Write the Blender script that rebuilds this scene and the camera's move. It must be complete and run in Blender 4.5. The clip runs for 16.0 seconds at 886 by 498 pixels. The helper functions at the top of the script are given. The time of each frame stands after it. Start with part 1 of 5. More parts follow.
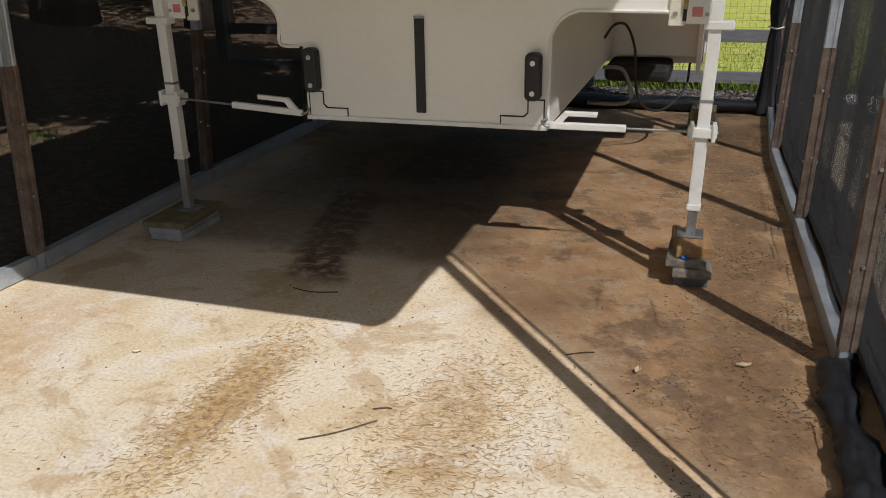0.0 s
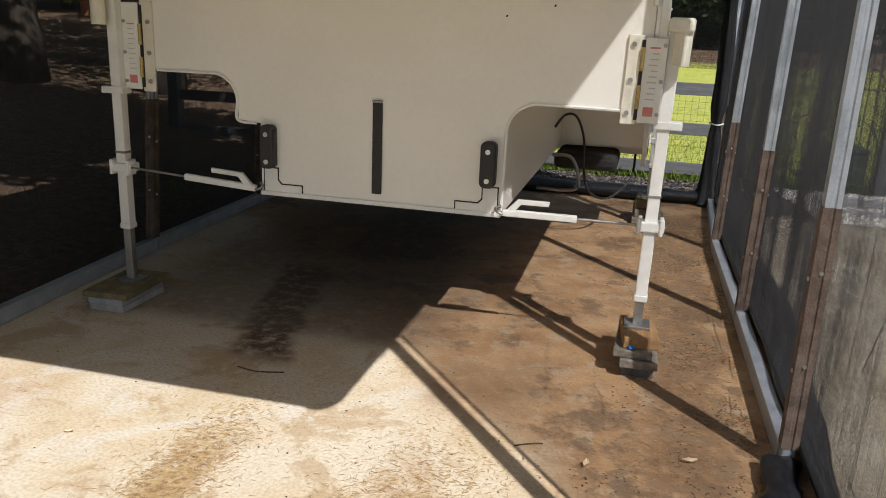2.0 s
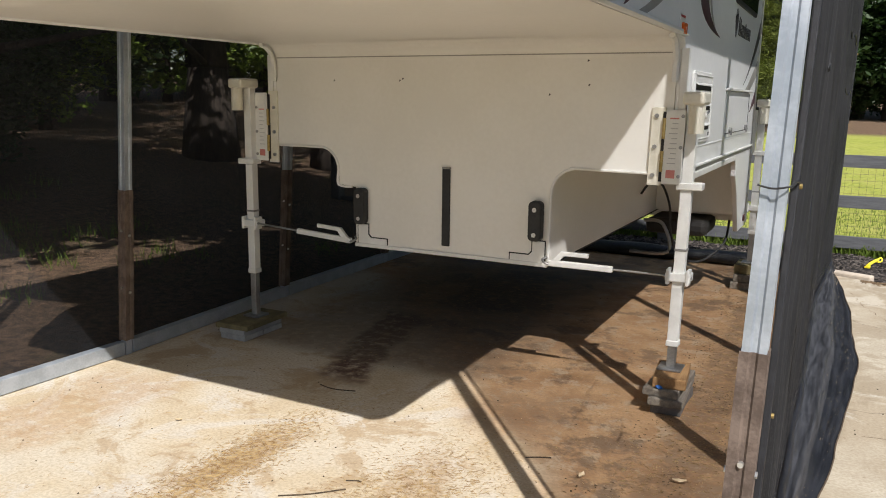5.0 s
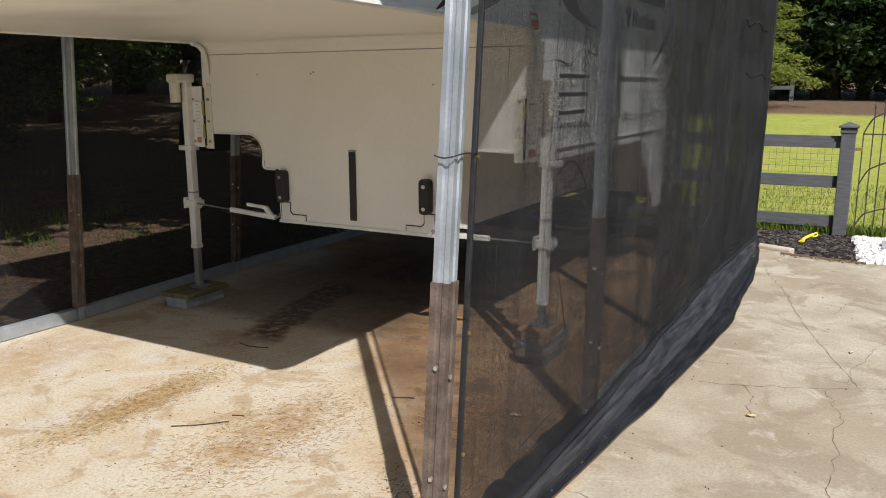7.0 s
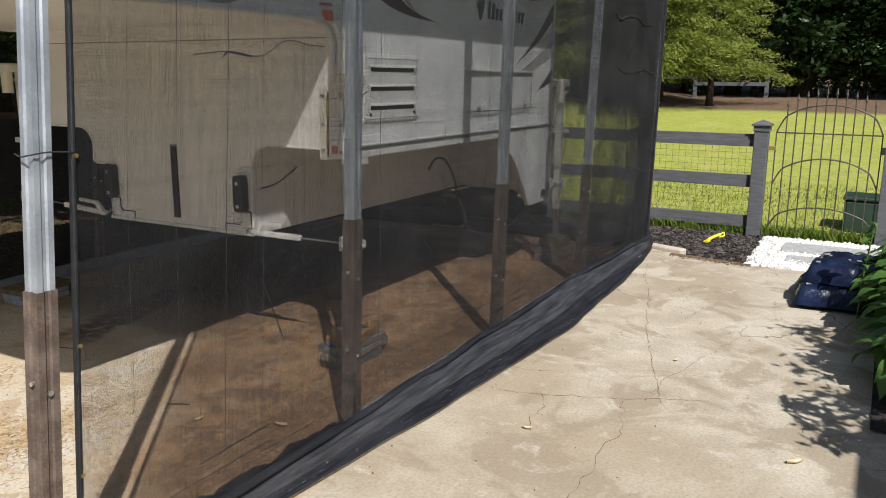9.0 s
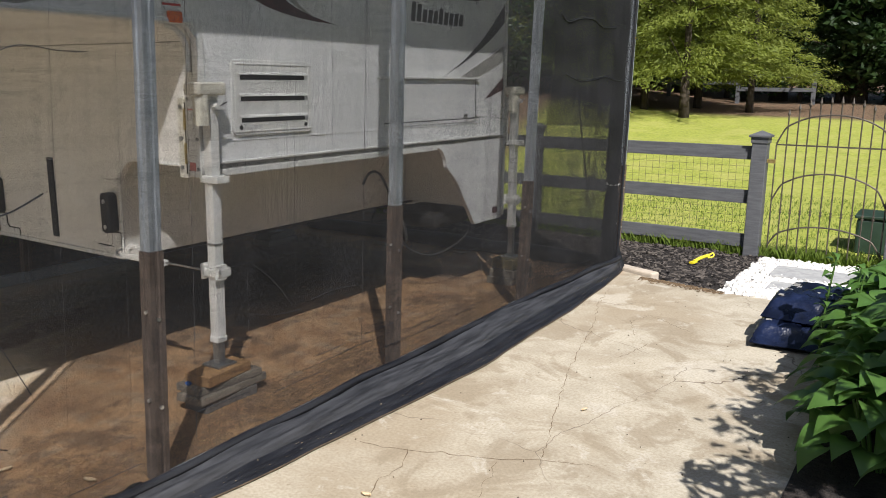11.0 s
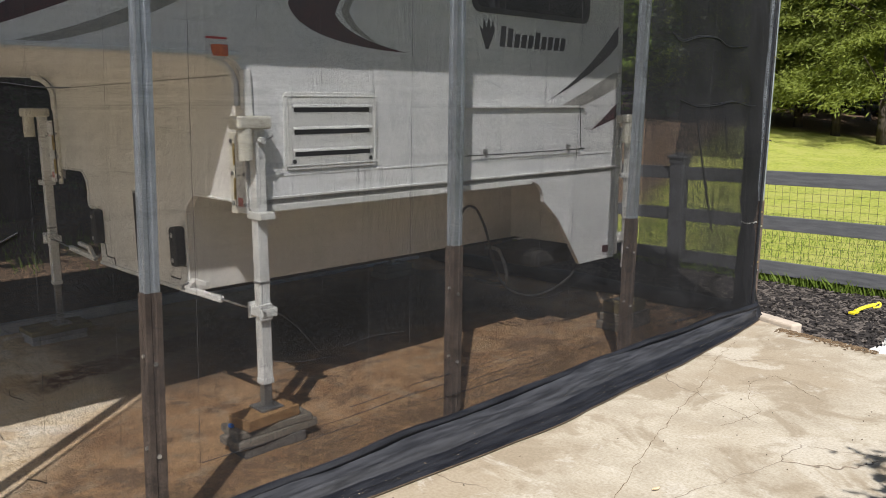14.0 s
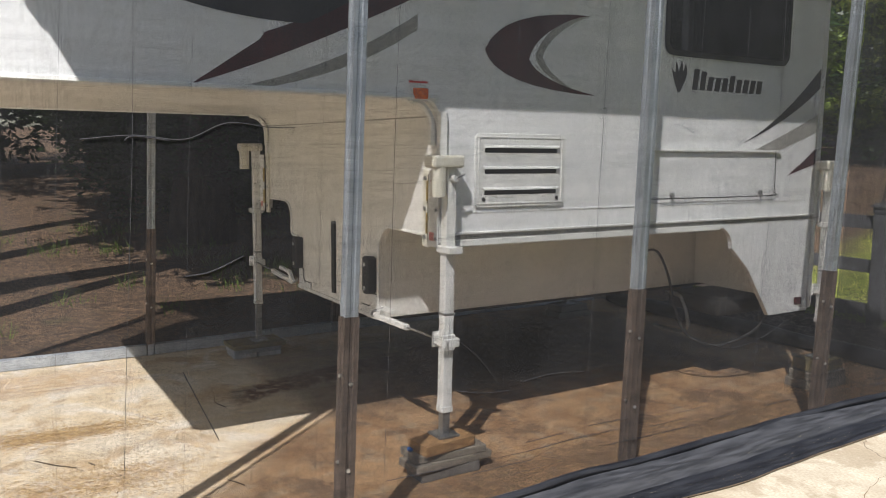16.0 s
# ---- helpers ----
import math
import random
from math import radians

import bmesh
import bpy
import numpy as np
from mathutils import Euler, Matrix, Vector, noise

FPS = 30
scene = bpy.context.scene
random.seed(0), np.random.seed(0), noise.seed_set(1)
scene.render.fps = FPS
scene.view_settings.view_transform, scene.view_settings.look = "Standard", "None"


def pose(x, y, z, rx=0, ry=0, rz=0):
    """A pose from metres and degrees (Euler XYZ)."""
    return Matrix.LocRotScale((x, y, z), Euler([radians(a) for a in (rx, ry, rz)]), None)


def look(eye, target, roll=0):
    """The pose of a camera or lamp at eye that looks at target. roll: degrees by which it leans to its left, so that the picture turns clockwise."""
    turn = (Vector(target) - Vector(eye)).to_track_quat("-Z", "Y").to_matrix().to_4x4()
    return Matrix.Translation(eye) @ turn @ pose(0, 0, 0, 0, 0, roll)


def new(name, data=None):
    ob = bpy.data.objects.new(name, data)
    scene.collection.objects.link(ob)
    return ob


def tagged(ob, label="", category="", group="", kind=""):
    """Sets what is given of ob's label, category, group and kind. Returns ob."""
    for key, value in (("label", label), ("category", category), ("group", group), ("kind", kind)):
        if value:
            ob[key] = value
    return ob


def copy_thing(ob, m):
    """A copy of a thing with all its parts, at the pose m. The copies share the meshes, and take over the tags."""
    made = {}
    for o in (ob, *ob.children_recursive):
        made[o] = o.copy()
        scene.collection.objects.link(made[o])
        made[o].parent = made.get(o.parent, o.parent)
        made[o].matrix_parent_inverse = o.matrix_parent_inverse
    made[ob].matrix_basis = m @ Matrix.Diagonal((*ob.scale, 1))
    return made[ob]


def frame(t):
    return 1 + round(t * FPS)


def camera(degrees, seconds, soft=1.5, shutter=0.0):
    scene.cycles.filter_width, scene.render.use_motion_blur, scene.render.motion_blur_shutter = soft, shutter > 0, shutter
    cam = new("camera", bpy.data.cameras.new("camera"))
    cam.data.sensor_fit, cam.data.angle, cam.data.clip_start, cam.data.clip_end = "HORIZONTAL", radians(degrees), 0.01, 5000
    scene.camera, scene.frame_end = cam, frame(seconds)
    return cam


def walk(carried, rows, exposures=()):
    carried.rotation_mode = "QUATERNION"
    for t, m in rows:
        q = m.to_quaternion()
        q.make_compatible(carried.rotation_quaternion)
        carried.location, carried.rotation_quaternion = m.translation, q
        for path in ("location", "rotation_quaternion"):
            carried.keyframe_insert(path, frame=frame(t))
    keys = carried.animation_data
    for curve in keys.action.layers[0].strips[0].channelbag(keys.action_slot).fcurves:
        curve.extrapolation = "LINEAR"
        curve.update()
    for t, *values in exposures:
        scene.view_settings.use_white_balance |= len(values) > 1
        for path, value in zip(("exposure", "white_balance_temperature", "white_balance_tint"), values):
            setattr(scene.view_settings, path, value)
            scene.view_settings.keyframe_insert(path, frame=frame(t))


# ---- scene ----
cam = camera(58.5, 16.0, soft=0.95)
PATH = [
    (0, (-0.613, -1.323, 1.464), (-1.193, 0.45, 0.743), -1.1),
    (0.5, (-0.659, -1.308, 1.489), (-1.177, 0.48, 0.757), -0.3),
    (1, (-0.674, -1.307, 1.496), (-1.138, 0.501, 0.777), 1.9),
    (1.5, (-0.678, -1.308, 1.501), (-1.12, 0.541, 0.88), 2.6),
    (2, (-0.656, -1.315, 1.516), (-1.116, 0.552, 0.966), 2.4),
    (2.5, (-0.629, -1.365, 1.523), (-1.079, 0.534, 1.084), 4.2),
    (3, (-0.597, -1.412, 1.522), (-1.011, 0.497, 1.091), 5.0),
    (3.5, (-0.419, -1.436, 1.506), (-1.035, 0.429, 1.131), 3.5),
    (3.7, (-0.333, -1.452, 1.502), (-1.041, 0.383, 1.135), 3.1),
    (5.8, (0.463, -1.77, 1.54), (-0.449, -0.03, 1.162), 0.6),
    (6, (0.561, -1.757, 1.526), (-0.35, -0.017, 1.15), 0.6),
    (6.5, (0.806, -1.849, 1.533), (-0.101, -0.113, 1.13), 0.9),
    (7, (1.055, -1.833, 1.55), (0.103, -0.122, 1.145), -0.2),
    (7.5, (1.313, -1.723, 1.538), (0.323, -0.035, 1.126), 0.3),
    (8, (1.455, -1.561, 1.535), (0.457, 0.118, 1.104), 0.2),
    (8.5, (1.618, -1.317, 1.553), (0.695, 0.405, 1.124), 0.7),
    (9, (1.903, -1.157, 1.556), (0.954, 0.552, 1.134), 0.4),
    (9.2, (2.023, -1.093, 1.569), (1.066, 0.612, 1.151), 0.3),
    (11.3, (2.402, -0.123, 1.588), (1.306, 1.501, 1.186), 0.2),
    (11.5, (2.396, -0.041, 1.59), (1.277, 1.571, 1.201), -0.1),
    (12, (2.354, 0.123, 1.587), (1.191, 1.713, 1.239), -0.5),
    (12.5, (2.471, 0.27, 1.579), (1.267, 1.83, 1.233), -0.3),
    (13, (2.588, 0.387, 1.561), (1.294, 1.871, 1.211), -0.8),
    (13.5, (2.611, 0.39, 1.582), (1.259, 1.823, 1.237), -1.2),
    (14, (2.631, 0.398, 1.586), (1.21, 1.762, 1.244), -0.5),
    (14.5, (2.642, 0.381, 1.575), (1.182, 1.703, 1.229), -0.5),
    (15, (2.632, 0.33, 1.592), (1.145, 1.621, 1.248), 0.8),
    (15.5, (2.643, 0.311, 1.586), (1.049, 1.48, 1.281), 1.0),
    (16, (2.655, 0.3, 1.6), (0.961, 1.335, 1.351), 0.6),
]
walk(cam, [(t, look(eye, target, roll)) for t, eye, target, roll in PATH],
     exposures=[(0, 0.1), (1, 0.18), (2.5, 0.5), (3.5, 0.52), (7, 0.2), (9, 0.28), (12.5, 0.5), (14.5, 0.44), (16, 0.84)])

# ---- world, sun ----
SUN = Vector((-0.68, 0.733, -1.1)).normalized()
world = bpy.data.worlds.new("sky")
scene.world = world
world.use_nodes = True
wn = world.node_tree
sky = wn.nodes.new("ShaderNodeTexSky")
sky.sky_type, sky.sun_disc = "NISHITA", False
sky.sun_elevation, sky.sun_rotation = radians(47.7), radians(137)
wn.nodes["Background"].inputs["Strength"].default_value = 0.068
wn.links.new(sky.outputs[0], wn.nodes["Background"].inputs["Color"])
sun = new("sun", bpy.data.lights.new("sun", "SUN"))
sun.data.energy, sun.data.angle, sun.data.color = 5.0, radians(0.5), (1.0, 0.965, 0.94)
sun.rotation_euler = SUN.to_track_quat("-Z", "Y").to_euler()

# ---- helpers of this scene ----
BASE = {}


def thing(name, at, label, category, group="", kind=""):
    """An Empty at the thing's base; its parts are given in world metres."""
    ob = new(name)
    ob.empty_display_size = 0.1
    ob.location = at
    BASE[ob] = Vector(at)
    return tagged(ob, label, category, group, kind)


def part(name, bm, material, parent=None, label="", smooth=False):
    """Links a bmesh in world metres as one mesh object under parent."""
    me = bpy.data.meshes.new(name)
    base = BASE.get(parent, Vector((0, 0, 0)))
    if base.length:
        bmesh.ops.translate(bm, verts=bm.verts, vec=-base)
    if smooth:
        for f in bm.faces:
            f.smooth = True
    bm.to_mesh(me)
    bm.free()
    me.materials.append(material)
    ob = new(name, me)
    ob.parent = parent
    BASE[ob] = base
    return tagged(ob, label)


def flat(name, verts, faces, material, parent=None, label="", smooth=False):
    """Links a mesh from lists of vertices and faces made in loops."""
    me = bpy.data.meshes.new(name)
    base = BASE.get(parent, Vector((0, 0, 0)))
    v = np.array(verts, dtype=float) - np.array(base)
    me.from_pydata(v.tolist(), [], faces)
    if smooth:
        me.polygons.foreach_set("use_smooth", [True] * len(me.polygons))
    me.materials.append(material)
    ob = new(name, me)
    ob.parent = parent
    BASE[ob] = base
    return tagged(ob, label)


def box(x0, x1, y0, y1, z0, z1, bevel=0.0, bm=None, seg=2):
    own = bm or bmesh.new()
    geo = bmesh.ops.create_cube(own, size=1.0)
    for v in geo["verts"]:
        v.co = Vector(((x0 + x1) / 2 + v.co.x * (x1 - x0), (y0 + y1) / 2 + v.co.y * (y1 - y0), (z0 + z1) / 2 + v.co.z * (z1 - z0)))
    if bevel:
        edges = list({e for v in geo["verts"] for e in v.link_edges})
        bmesh.ops.bevel(own, geom=edges, offset=bevel, segments=seg, affect="EDGES", profile=0.5)
    return own


def rod(p, q, r, seg=10, bm=None, r2=None):
    own = bm or bmesh.new()
    p, q = Vector(p), Vector(q)
    m = Matrix.Translation((p + q) / 2) @ (q - p).to_track_quat("Z", "Y").to_matrix().to_4x4()
    bmesh.ops.create_cone(own, cap_ends=True, segments=seg, radius1=r, radius2=r if r2 is None else r2, depth=(q - p).length, matrix=m)
    return own


def prism(points, axis, a, b, bevel=0.0, bm=None):
    """A flat outline (pairs along the two other axes, in order) pulled from a to b along axis."""
    own = bm or bmesh.new()

    def put(p, c):
        return {"x": (c, p[0], p[1]), "y": (p[0], c, p[1]), "z": (p[0], p[1], c)}[axis]
    lo = [own.verts.new(put(p, a)) for p in points]
    hi = [own.verts.new(put(p, b)) for p in points]
    n = len(points)
    faces = [own.faces.new(lo), own.faces.new(hi)]
    for i in range(n):
        faces.append(own.faces.new((lo[i], lo[(i + 1) % n], hi[(i + 1) % n], hi[i])))
    bmesh.ops.recalc_face_normals(own, faces=faces)
    if bevel:
        bmesh.ops.bevel(own, geom=[e for f in faces[:2] for e in f.edges], offset=bevel, segments=2, affect="EDGES", profile=0.5)
    return own


def round_rect(a0, a1, b0, b1, r, n=5):
    out = []
    for ca, cb, s in ((a1 - r, b1 - r, 0), (a0 + r, b1 - r, 90), (a0 + r, b0 + r, 180), (a1 - r, b0 + r, 270)):
        for i in range(n + 1):
            w = radians(s + 90 * i / n)
            out.append((ca + r * math.cos(w), cb + r * math.sin(w)))
    return out


def bend(points, r, bm=None, seg=8):
    """A round cable or pipe through points, smoothed."""
    own = bm or bmesh.new()
    pts = [Vector(p) for p in points]
    fine = []
    for i in range(len(pts) - 1):
        p0, p1, p2, p3 = pts[max(i - 1, 0)], pts[i], pts[i + 1], pts[min(i + 2, len(pts) - 1)]
        for k in range(6):
            t = k / 6
            fine.append(0.5 * ((2 * p1) + (p2 - p0) * t + (2 * p0 - 5 * p1 + 4 * p2 - p3) * t * t + (3 * p1 - p0 - 3 * p2 + p3) * t ** 3))
    fine.append(pts[-1])
    rings = []
    for i, p in enumerate(fine):
        d = (fine[min(i + 1, len(fine) - 1)] - fine[max(i - 1, 0)]).normalized()
        u = d.cross(Vector((0.31, 0.17, 0.93))).normalized()
        w = d.cross(u)
        rings.append([own.verts.new(p + r * (math.cos(2 * math.pi * k / seg) * u + math.sin(2 * math.pi * k / seg) * w)) for k in range(seg)])
    for a, b in zip(rings, rings[1:]):
        for k in range(seg):
            own.faces.new((a[k], a[(k + 1) % seg], b[(k + 1) % seg], b[k]))
    own.faces.new(rings[0][::-1])
    own.faces.new(rings[-1])
    return own


# ---- materials ----
class Nodes:
    """A principled material with a few shorthands."""

    def __init__(self, name, rough=0.6, metal=0.0):
        self.m = bpy.data.materials.new(name)
        self.m.use_nodes = True
        self.t = self.m.node_tree
        self.b = self.t.nodes["Principled BSDF"]
        self.b.inputs["Roughness"].default_value = rough
        self.b.inputs["Metallic"].default_value = metal
        self.geo = self.t.nodes.new("ShaderNodeNewGeometry").outputs["Position"]
        self.obj = self.t.nodes.new("ShaderNodeTexCoord").outputs["Object"]
        self.rnd = self.t.nodes.new("ShaderNodeObjectInfo").outputs["Random"]

    def link(self, a, b):
        self.t.links.new(a, b)

    def set(self, socket, v):
        if isinstance(v, bpy.types.NodeSocket):
            self.link(v, socket)
        else:
            socket.default_value = v

    def noise(self, scale, detail=4.0, rough=0.55, where=None, stretch=None, distort=0.0):
        n = self.t.nodes.new("ShaderNodeTexNoise")
        n.inputs["Scale"].default_value, n.inputs["Detail"].default_value = scale, detail
        n.inputs["Roughness"].default_value, n.inputs["Distortion"].default_value = rough, distort
        v = where or self.obj
        if stretch:
            mp = self.t.nodes.new("ShaderNodeMapping")
            mp.inputs["Scale"].default_value = stretch
            self.link(v, mp.inputs["Vector"])
            v = mp.outputs[0]
        self.link(v, n.inputs["Vector"])
        return n.outputs["Fac"]

    def edges(self, scale, where, warp=0.0):
        n = self.t.nodes.new("ShaderNodeTexVoronoi")
        n.feature = "DISTANCE_TO_EDGE"
        n.inputs["Scale"].default_value = scale
        v = where
        if warp:
            nz = self.t.nodes.new("ShaderNodeTexNoise")
            nz.inputs["Scale"].default_value, nz.inputs["Detail"].default_value = scale * 3, 4
            self.link(where, nz.inputs["Vector"])
            v = self.vec("ADD", where, self.vec("SCALE", nz.outputs["Color"], warp))
        self.link(v, n.inputs["Vector"])
        return n.outputs["Distance"]

    def vec(self, op, a, b):
        n = self.t.nodes.new("ShaderNodeVectorMath")
        n.operation = op
        self.set(n.inputs[0], a)
        if op == "SCALE":
            n.inputs["Scale"].default_value = b
        else:
            self.set(n.inputs[1], b)
        return n.outputs[0]

    def axis(self, v, i):
        n = self.t.nodes.new("ShaderNodeSeparateXYZ")
        self.link(v, n.inputs[0])
        return n.outputs[i]

    def math(self, op, a, b=0.0):
        n = self.t.nodes.new("ShaderNodeMath")
        n.operation = op
        self.set(n.inputs[0], a)
        self.set(n.inputs[1], b)
        return n.outputs[0]

    def ramp(self, v, lo, hi, a=0.0, b=1.0):
        n = self.t.nodes.new("ShaderNodeMapRange")
        n.interpolation_type = "SMOOTHSTEP"
        self.set(n.inputs["Value"], v)
        for key, val in (("From Min", lo), ("From Max", hi), ("To Min", a), ("To Max", b)):
            n.inputs[key].default_value = val
        return n.outputs[0]

    def mix(self, f, a, b):
        n = self.t.nodes.new("ShaderNodeMix")
        n.data_type = "RGBA"
        self.set(n.inputs[0], f)
        for i, c in ((6, a), (7, b)):
            self.set(n.inputs[i], (*c, 1) if isinstance(c, tuple) else c)
        return n.outputs[2]

    def color(self, c):
        self.set(self.b.inputs["Base Color"], (*c, 1) if isinstance(c, tuple) else c)
        return self

    def bump(self, h, strength=0.3, distance=0.01):
        n = self.t.nodes.new("ShaderNodeBump")
        n.inputs["Strength"].default_value, n.inputs["Distance"].default_value = strength, distance
        self.link(h, n.inputs["Height"])
        self.link(n.outputs[0], self.b.inputs["Normal"])
        return self


def plain(name, a, b, scale=6.0, rough=0.5, metal=0.0, bump=0.15, fine=60.0, stretch=None, rough2=None, dist=0.004):
    """Two tones by broad noise, a fine grain over them, worn gloss."""
    n = Nodes(name, rough, metal)
    big, small = n.noise(scale, 5, stretch=stretch), n.noise(fine, 3, stretch=stretch)
    f = n.ramp(n.math("ADD", n.math("MULTIPLY", big, 0.7), n.math("MULTIPLY", small, 0.3)), 0.35, 0.65)
    n.color(n.mix(f, a, b))
    n.set(n.b.inputs["Roughness"], n.ramp(big, 0.3, 0.7, rough, rough2 if rough2 is not None else min(1.0, rough + 0.15)))
    if bump:
        n.bump(small, bump, dist)
    return n.m

# ---- material library ----

M_GALV = plain("galvanised steel", (0.37, 0.41, 0.455), (0.50, 0.54, 0.585), 9, 0.42, 0.55, 0.08, 90, rough2=0.6)
M_RUST = plain("rust brown primer", (0.085, 0.060, 0.046), (0.18, 0.135, 0.108), 14, 0.7, 0.1, 0.35, 120)
M_SCREW = plain("zinc screw", (0.55, 0.55, 0.55), (0.7, 0.7, 0.68), 30, 0.3, 0.9, 0.0)
M_CLOTH = plain("black shade cloth", (0.010, 0.0105, 0.012), (0.021, 0.0215, 0.024), 3, 0.65, 0.0, 0.0)
M_CLOTH.node_tree.nodes["Principled BSDF"].inputs["Specular IOR Level"].default_value = 0.38
M_HEM = plain("black woven hem", (0.007, 0.0075, 0.010), (0.020, 0.0215, 0.027), 5, 0.38, 0.0, 0.6, 90, stretch=(8, 0.8, 8))
# the cloth's black made lighter, to paint highlights on its creases
M_LIT_CREASE = plain("lit cloth crease", (0.026, 0.026, 0.028), (0.048, 0.048, 0.051), 3, 0.5, 0.0, 0.0)
# skirt cloth greyed to carry the sheen of its sunlit slope
M_SKIRT_LIT = plain("cloth skirt with painted sheen", (0.016, 0.017, 0.020), (0.056, 0.058, 0.066), 6, 0.45, 0.0, 0.7, 120, stretch=(10, 0.7, 10))
M_FRP = plain("cream gelcoat", (0.80, 0.785, 0.735), (0.85, 0.835, 0.79), 1.6, 0.28, 0.0, 0.03, 40, rough2=0.4)
M_SIDE = plain("white ribbed siding", (0.80, 0.81, 0.81), (0.86, 0.865, 0.86), 1.2, 0.35, 0.0, 0.06, 30, rough2=0.5)
M_WHITE = plain("white enamel", (0.74, 0.74, 0.71), (0.82, 0.82, 0.79), 8, 0.35, 0.0, 0.04, 60)
M_CREAMCAP = plain("yellowed plastic", (0.68, 0.65, 0.54), (0.76, 0.73, 0.63), 12, 0.45, 0.0, 0.05, 70)
M_BLACK = plain("black rubber", (0.012, 0.012, 0.013), (0.03, 0.03, 0.03), 12, 0.5, 0.0, 0.2, 90)
M_STEEL = plain("bare steel tube", (0.28, 0.28, 0.28), (0.42, 0.42, 0.41), 12, 0.38, 0.8, 0.05, 80)
M_TANK = plain("dark underside", (0.012, 0.012, 0.012), (0.03, 0.028, 0.025), 4, 0.7, 0.0, 0.2, 40)
M_MAROON = plain("maroon vinyl", (0.045, 0.010, 0.014), (0.075, 0.016, 0.02), 4, 0.35, 0.0, 0.0)
M_INK = plain("charcoal vinyl", (0.022, 0.020, 0.024), (0.04, 0.036, 0.04), 4, 0.35, 0.0, 0.0)
M_GREYV = plain("grey vinyl", (0.30, 0.29, 0.27), (0.38, 0.37, 0.34), 4, 0.35, 0.0, 0.0)
M_RED = plain("red print", (0.55, 0.04, 0.04), (0.65, 0.07, 0.06), 10, 0.4, 0.0, 0.0)
M_PINK = plain("faded red print", (0.58, 0.20, 0.18), (0.66, 0.28, 0.25), 10, 0.4, 0.0, 0.0)
M_PRINT = plain("faded grey print", (0.48, 0.48, 0.47), (0.56, 0.56, 0.55), 10, 0.4, 0.0, 0.0)
M_ORANGE = plain("orange reflector", (0.75, 0.12, 0.02), (0.85, 0.18, 0.03), 40, 0.15, 0.0, 0.1, 300)
M_BRASS = plain("brass hinge", (0.35, 0.25, 0.09), (0.50, 0.38, 0.16), 30, 0.4, 0.8, 0.1)
M_FENCE = plain("dark grey fence paint", (0.075, 0.078, 0.085), (0.12, 0.122, 0.13), 5, 0.6, 0.0, 0.25, 50, stretch=(1, 8, 8))
M_IRON = plain("bronze iron", (0.07, 0.06, 0.05), (0.13, 0.11, 0.09), 20, 0.5, 0.5, 0.2)
M_WOODW = plain("weathered plank", (0.15, 0.13, 0.105), (0.28, 0.245, 0.20), 7, 0.85, 0.0, 0.5, 60, stretch=(6, 1, 6))
M_WOODB = plain("brown timber", (0.26, 0.14, 0.055), (0.40, 0.24, 0.11), 8, 0.75, 0.0, 0.4, 60, stretch=(6, 1, 6))
M_MOSS = plain("mossy board", (0.12, 0.10, 0.05), (0.22, 0.18, 0.09), 12, 0.9, 0.0, 0.5, 70)
M_PAVER = plain("grey concrete block", (0.30, 0.30, 0.30), (0.42, 0.42, 0.41), 16, 0.9, 0.0, 0.4, 140)
M_DARKBLOCK = plain("dark stained block", (0.11, 0.10, 0.095), (0.19, 0.175, 0.16), 14, 0.9, 0.0, 0.5, 90)
M_DEBRIS = plain("crumbled leaf", (0.10, 0.065, 0.036), (0.20, 0.135, 0.075), 40, 0.9, 0.0, 0.2)
M_LOG = plain("pale stone edging", (0.42, 0.36, 0.29), (0.55, 0.47, 0.38), 14, 0.9, 0.0, 0.4, 90)
M_BAG = plain("dark blue plastic bag", (0.005, 0.007, 0.016), (0.010, 0.017, 0.050), 5, 0.22, 0.0, 0.9, 11, rough2=0.35, dist=0.02)
M_YEL = plain("yellow plastic", (0.75, 0.62, 0.02), (0.85, 0.72, 0.06), 10, 0.4, 0.0, 0.1)
M_BARK = plain("bark", (0.035, 0.026, 0.020), (0.085, 0.065, 0.05), 5, 0.95, 0.0, 1.0, 26, stretch=(3, 3, 0.5), dist=0.03)
M_BIN = plain("dark green bin", (0.012, 0.03, 0.018), (0.02, 0.045, 0.028), 6, 0.5, 0.0, 0.1)
M_BRICK = plain("orange board", (0.36, 0.13, 0.06), (0.46, 0.19, 0.09), 9, 0.8, 0.0, 0.2)
M_ROOF = plain("pale metal roof", (0.5, 0.52, 0.54), (0.62, 0.63, 0.64), 3, 0.5, 0.2, 0.1)
M_WALL = plain("tan siding", (0.45, 0.40, 0.33), (0.52, 0.47, 0.40), 3, 0.8, 0.0, 0.2)
M_BLUE = plain("blue cloth", (0.02, 0.10, 0.35), (0.04, 0.16, 0.5), 20, 0.8, 0.0, 0.2)
M_LEAFDRY = plain("dry leaf", (0.55, 0.42, 0.26), (0.68, 0.56, 0.38), 20, 0.8, 0.0, 0.1)
M_STRAW = plain("pine straw", (0.24, 0.14, 0.055), (0.50, 0.36, 0.17), 30, 0.9, 0.0, 0.0)
M_TWIG = plain("twig", (0.05, 0.035, 0.022), (0.11, 0.08, 0.05), 30, 0.9, 0.0, 0.3)


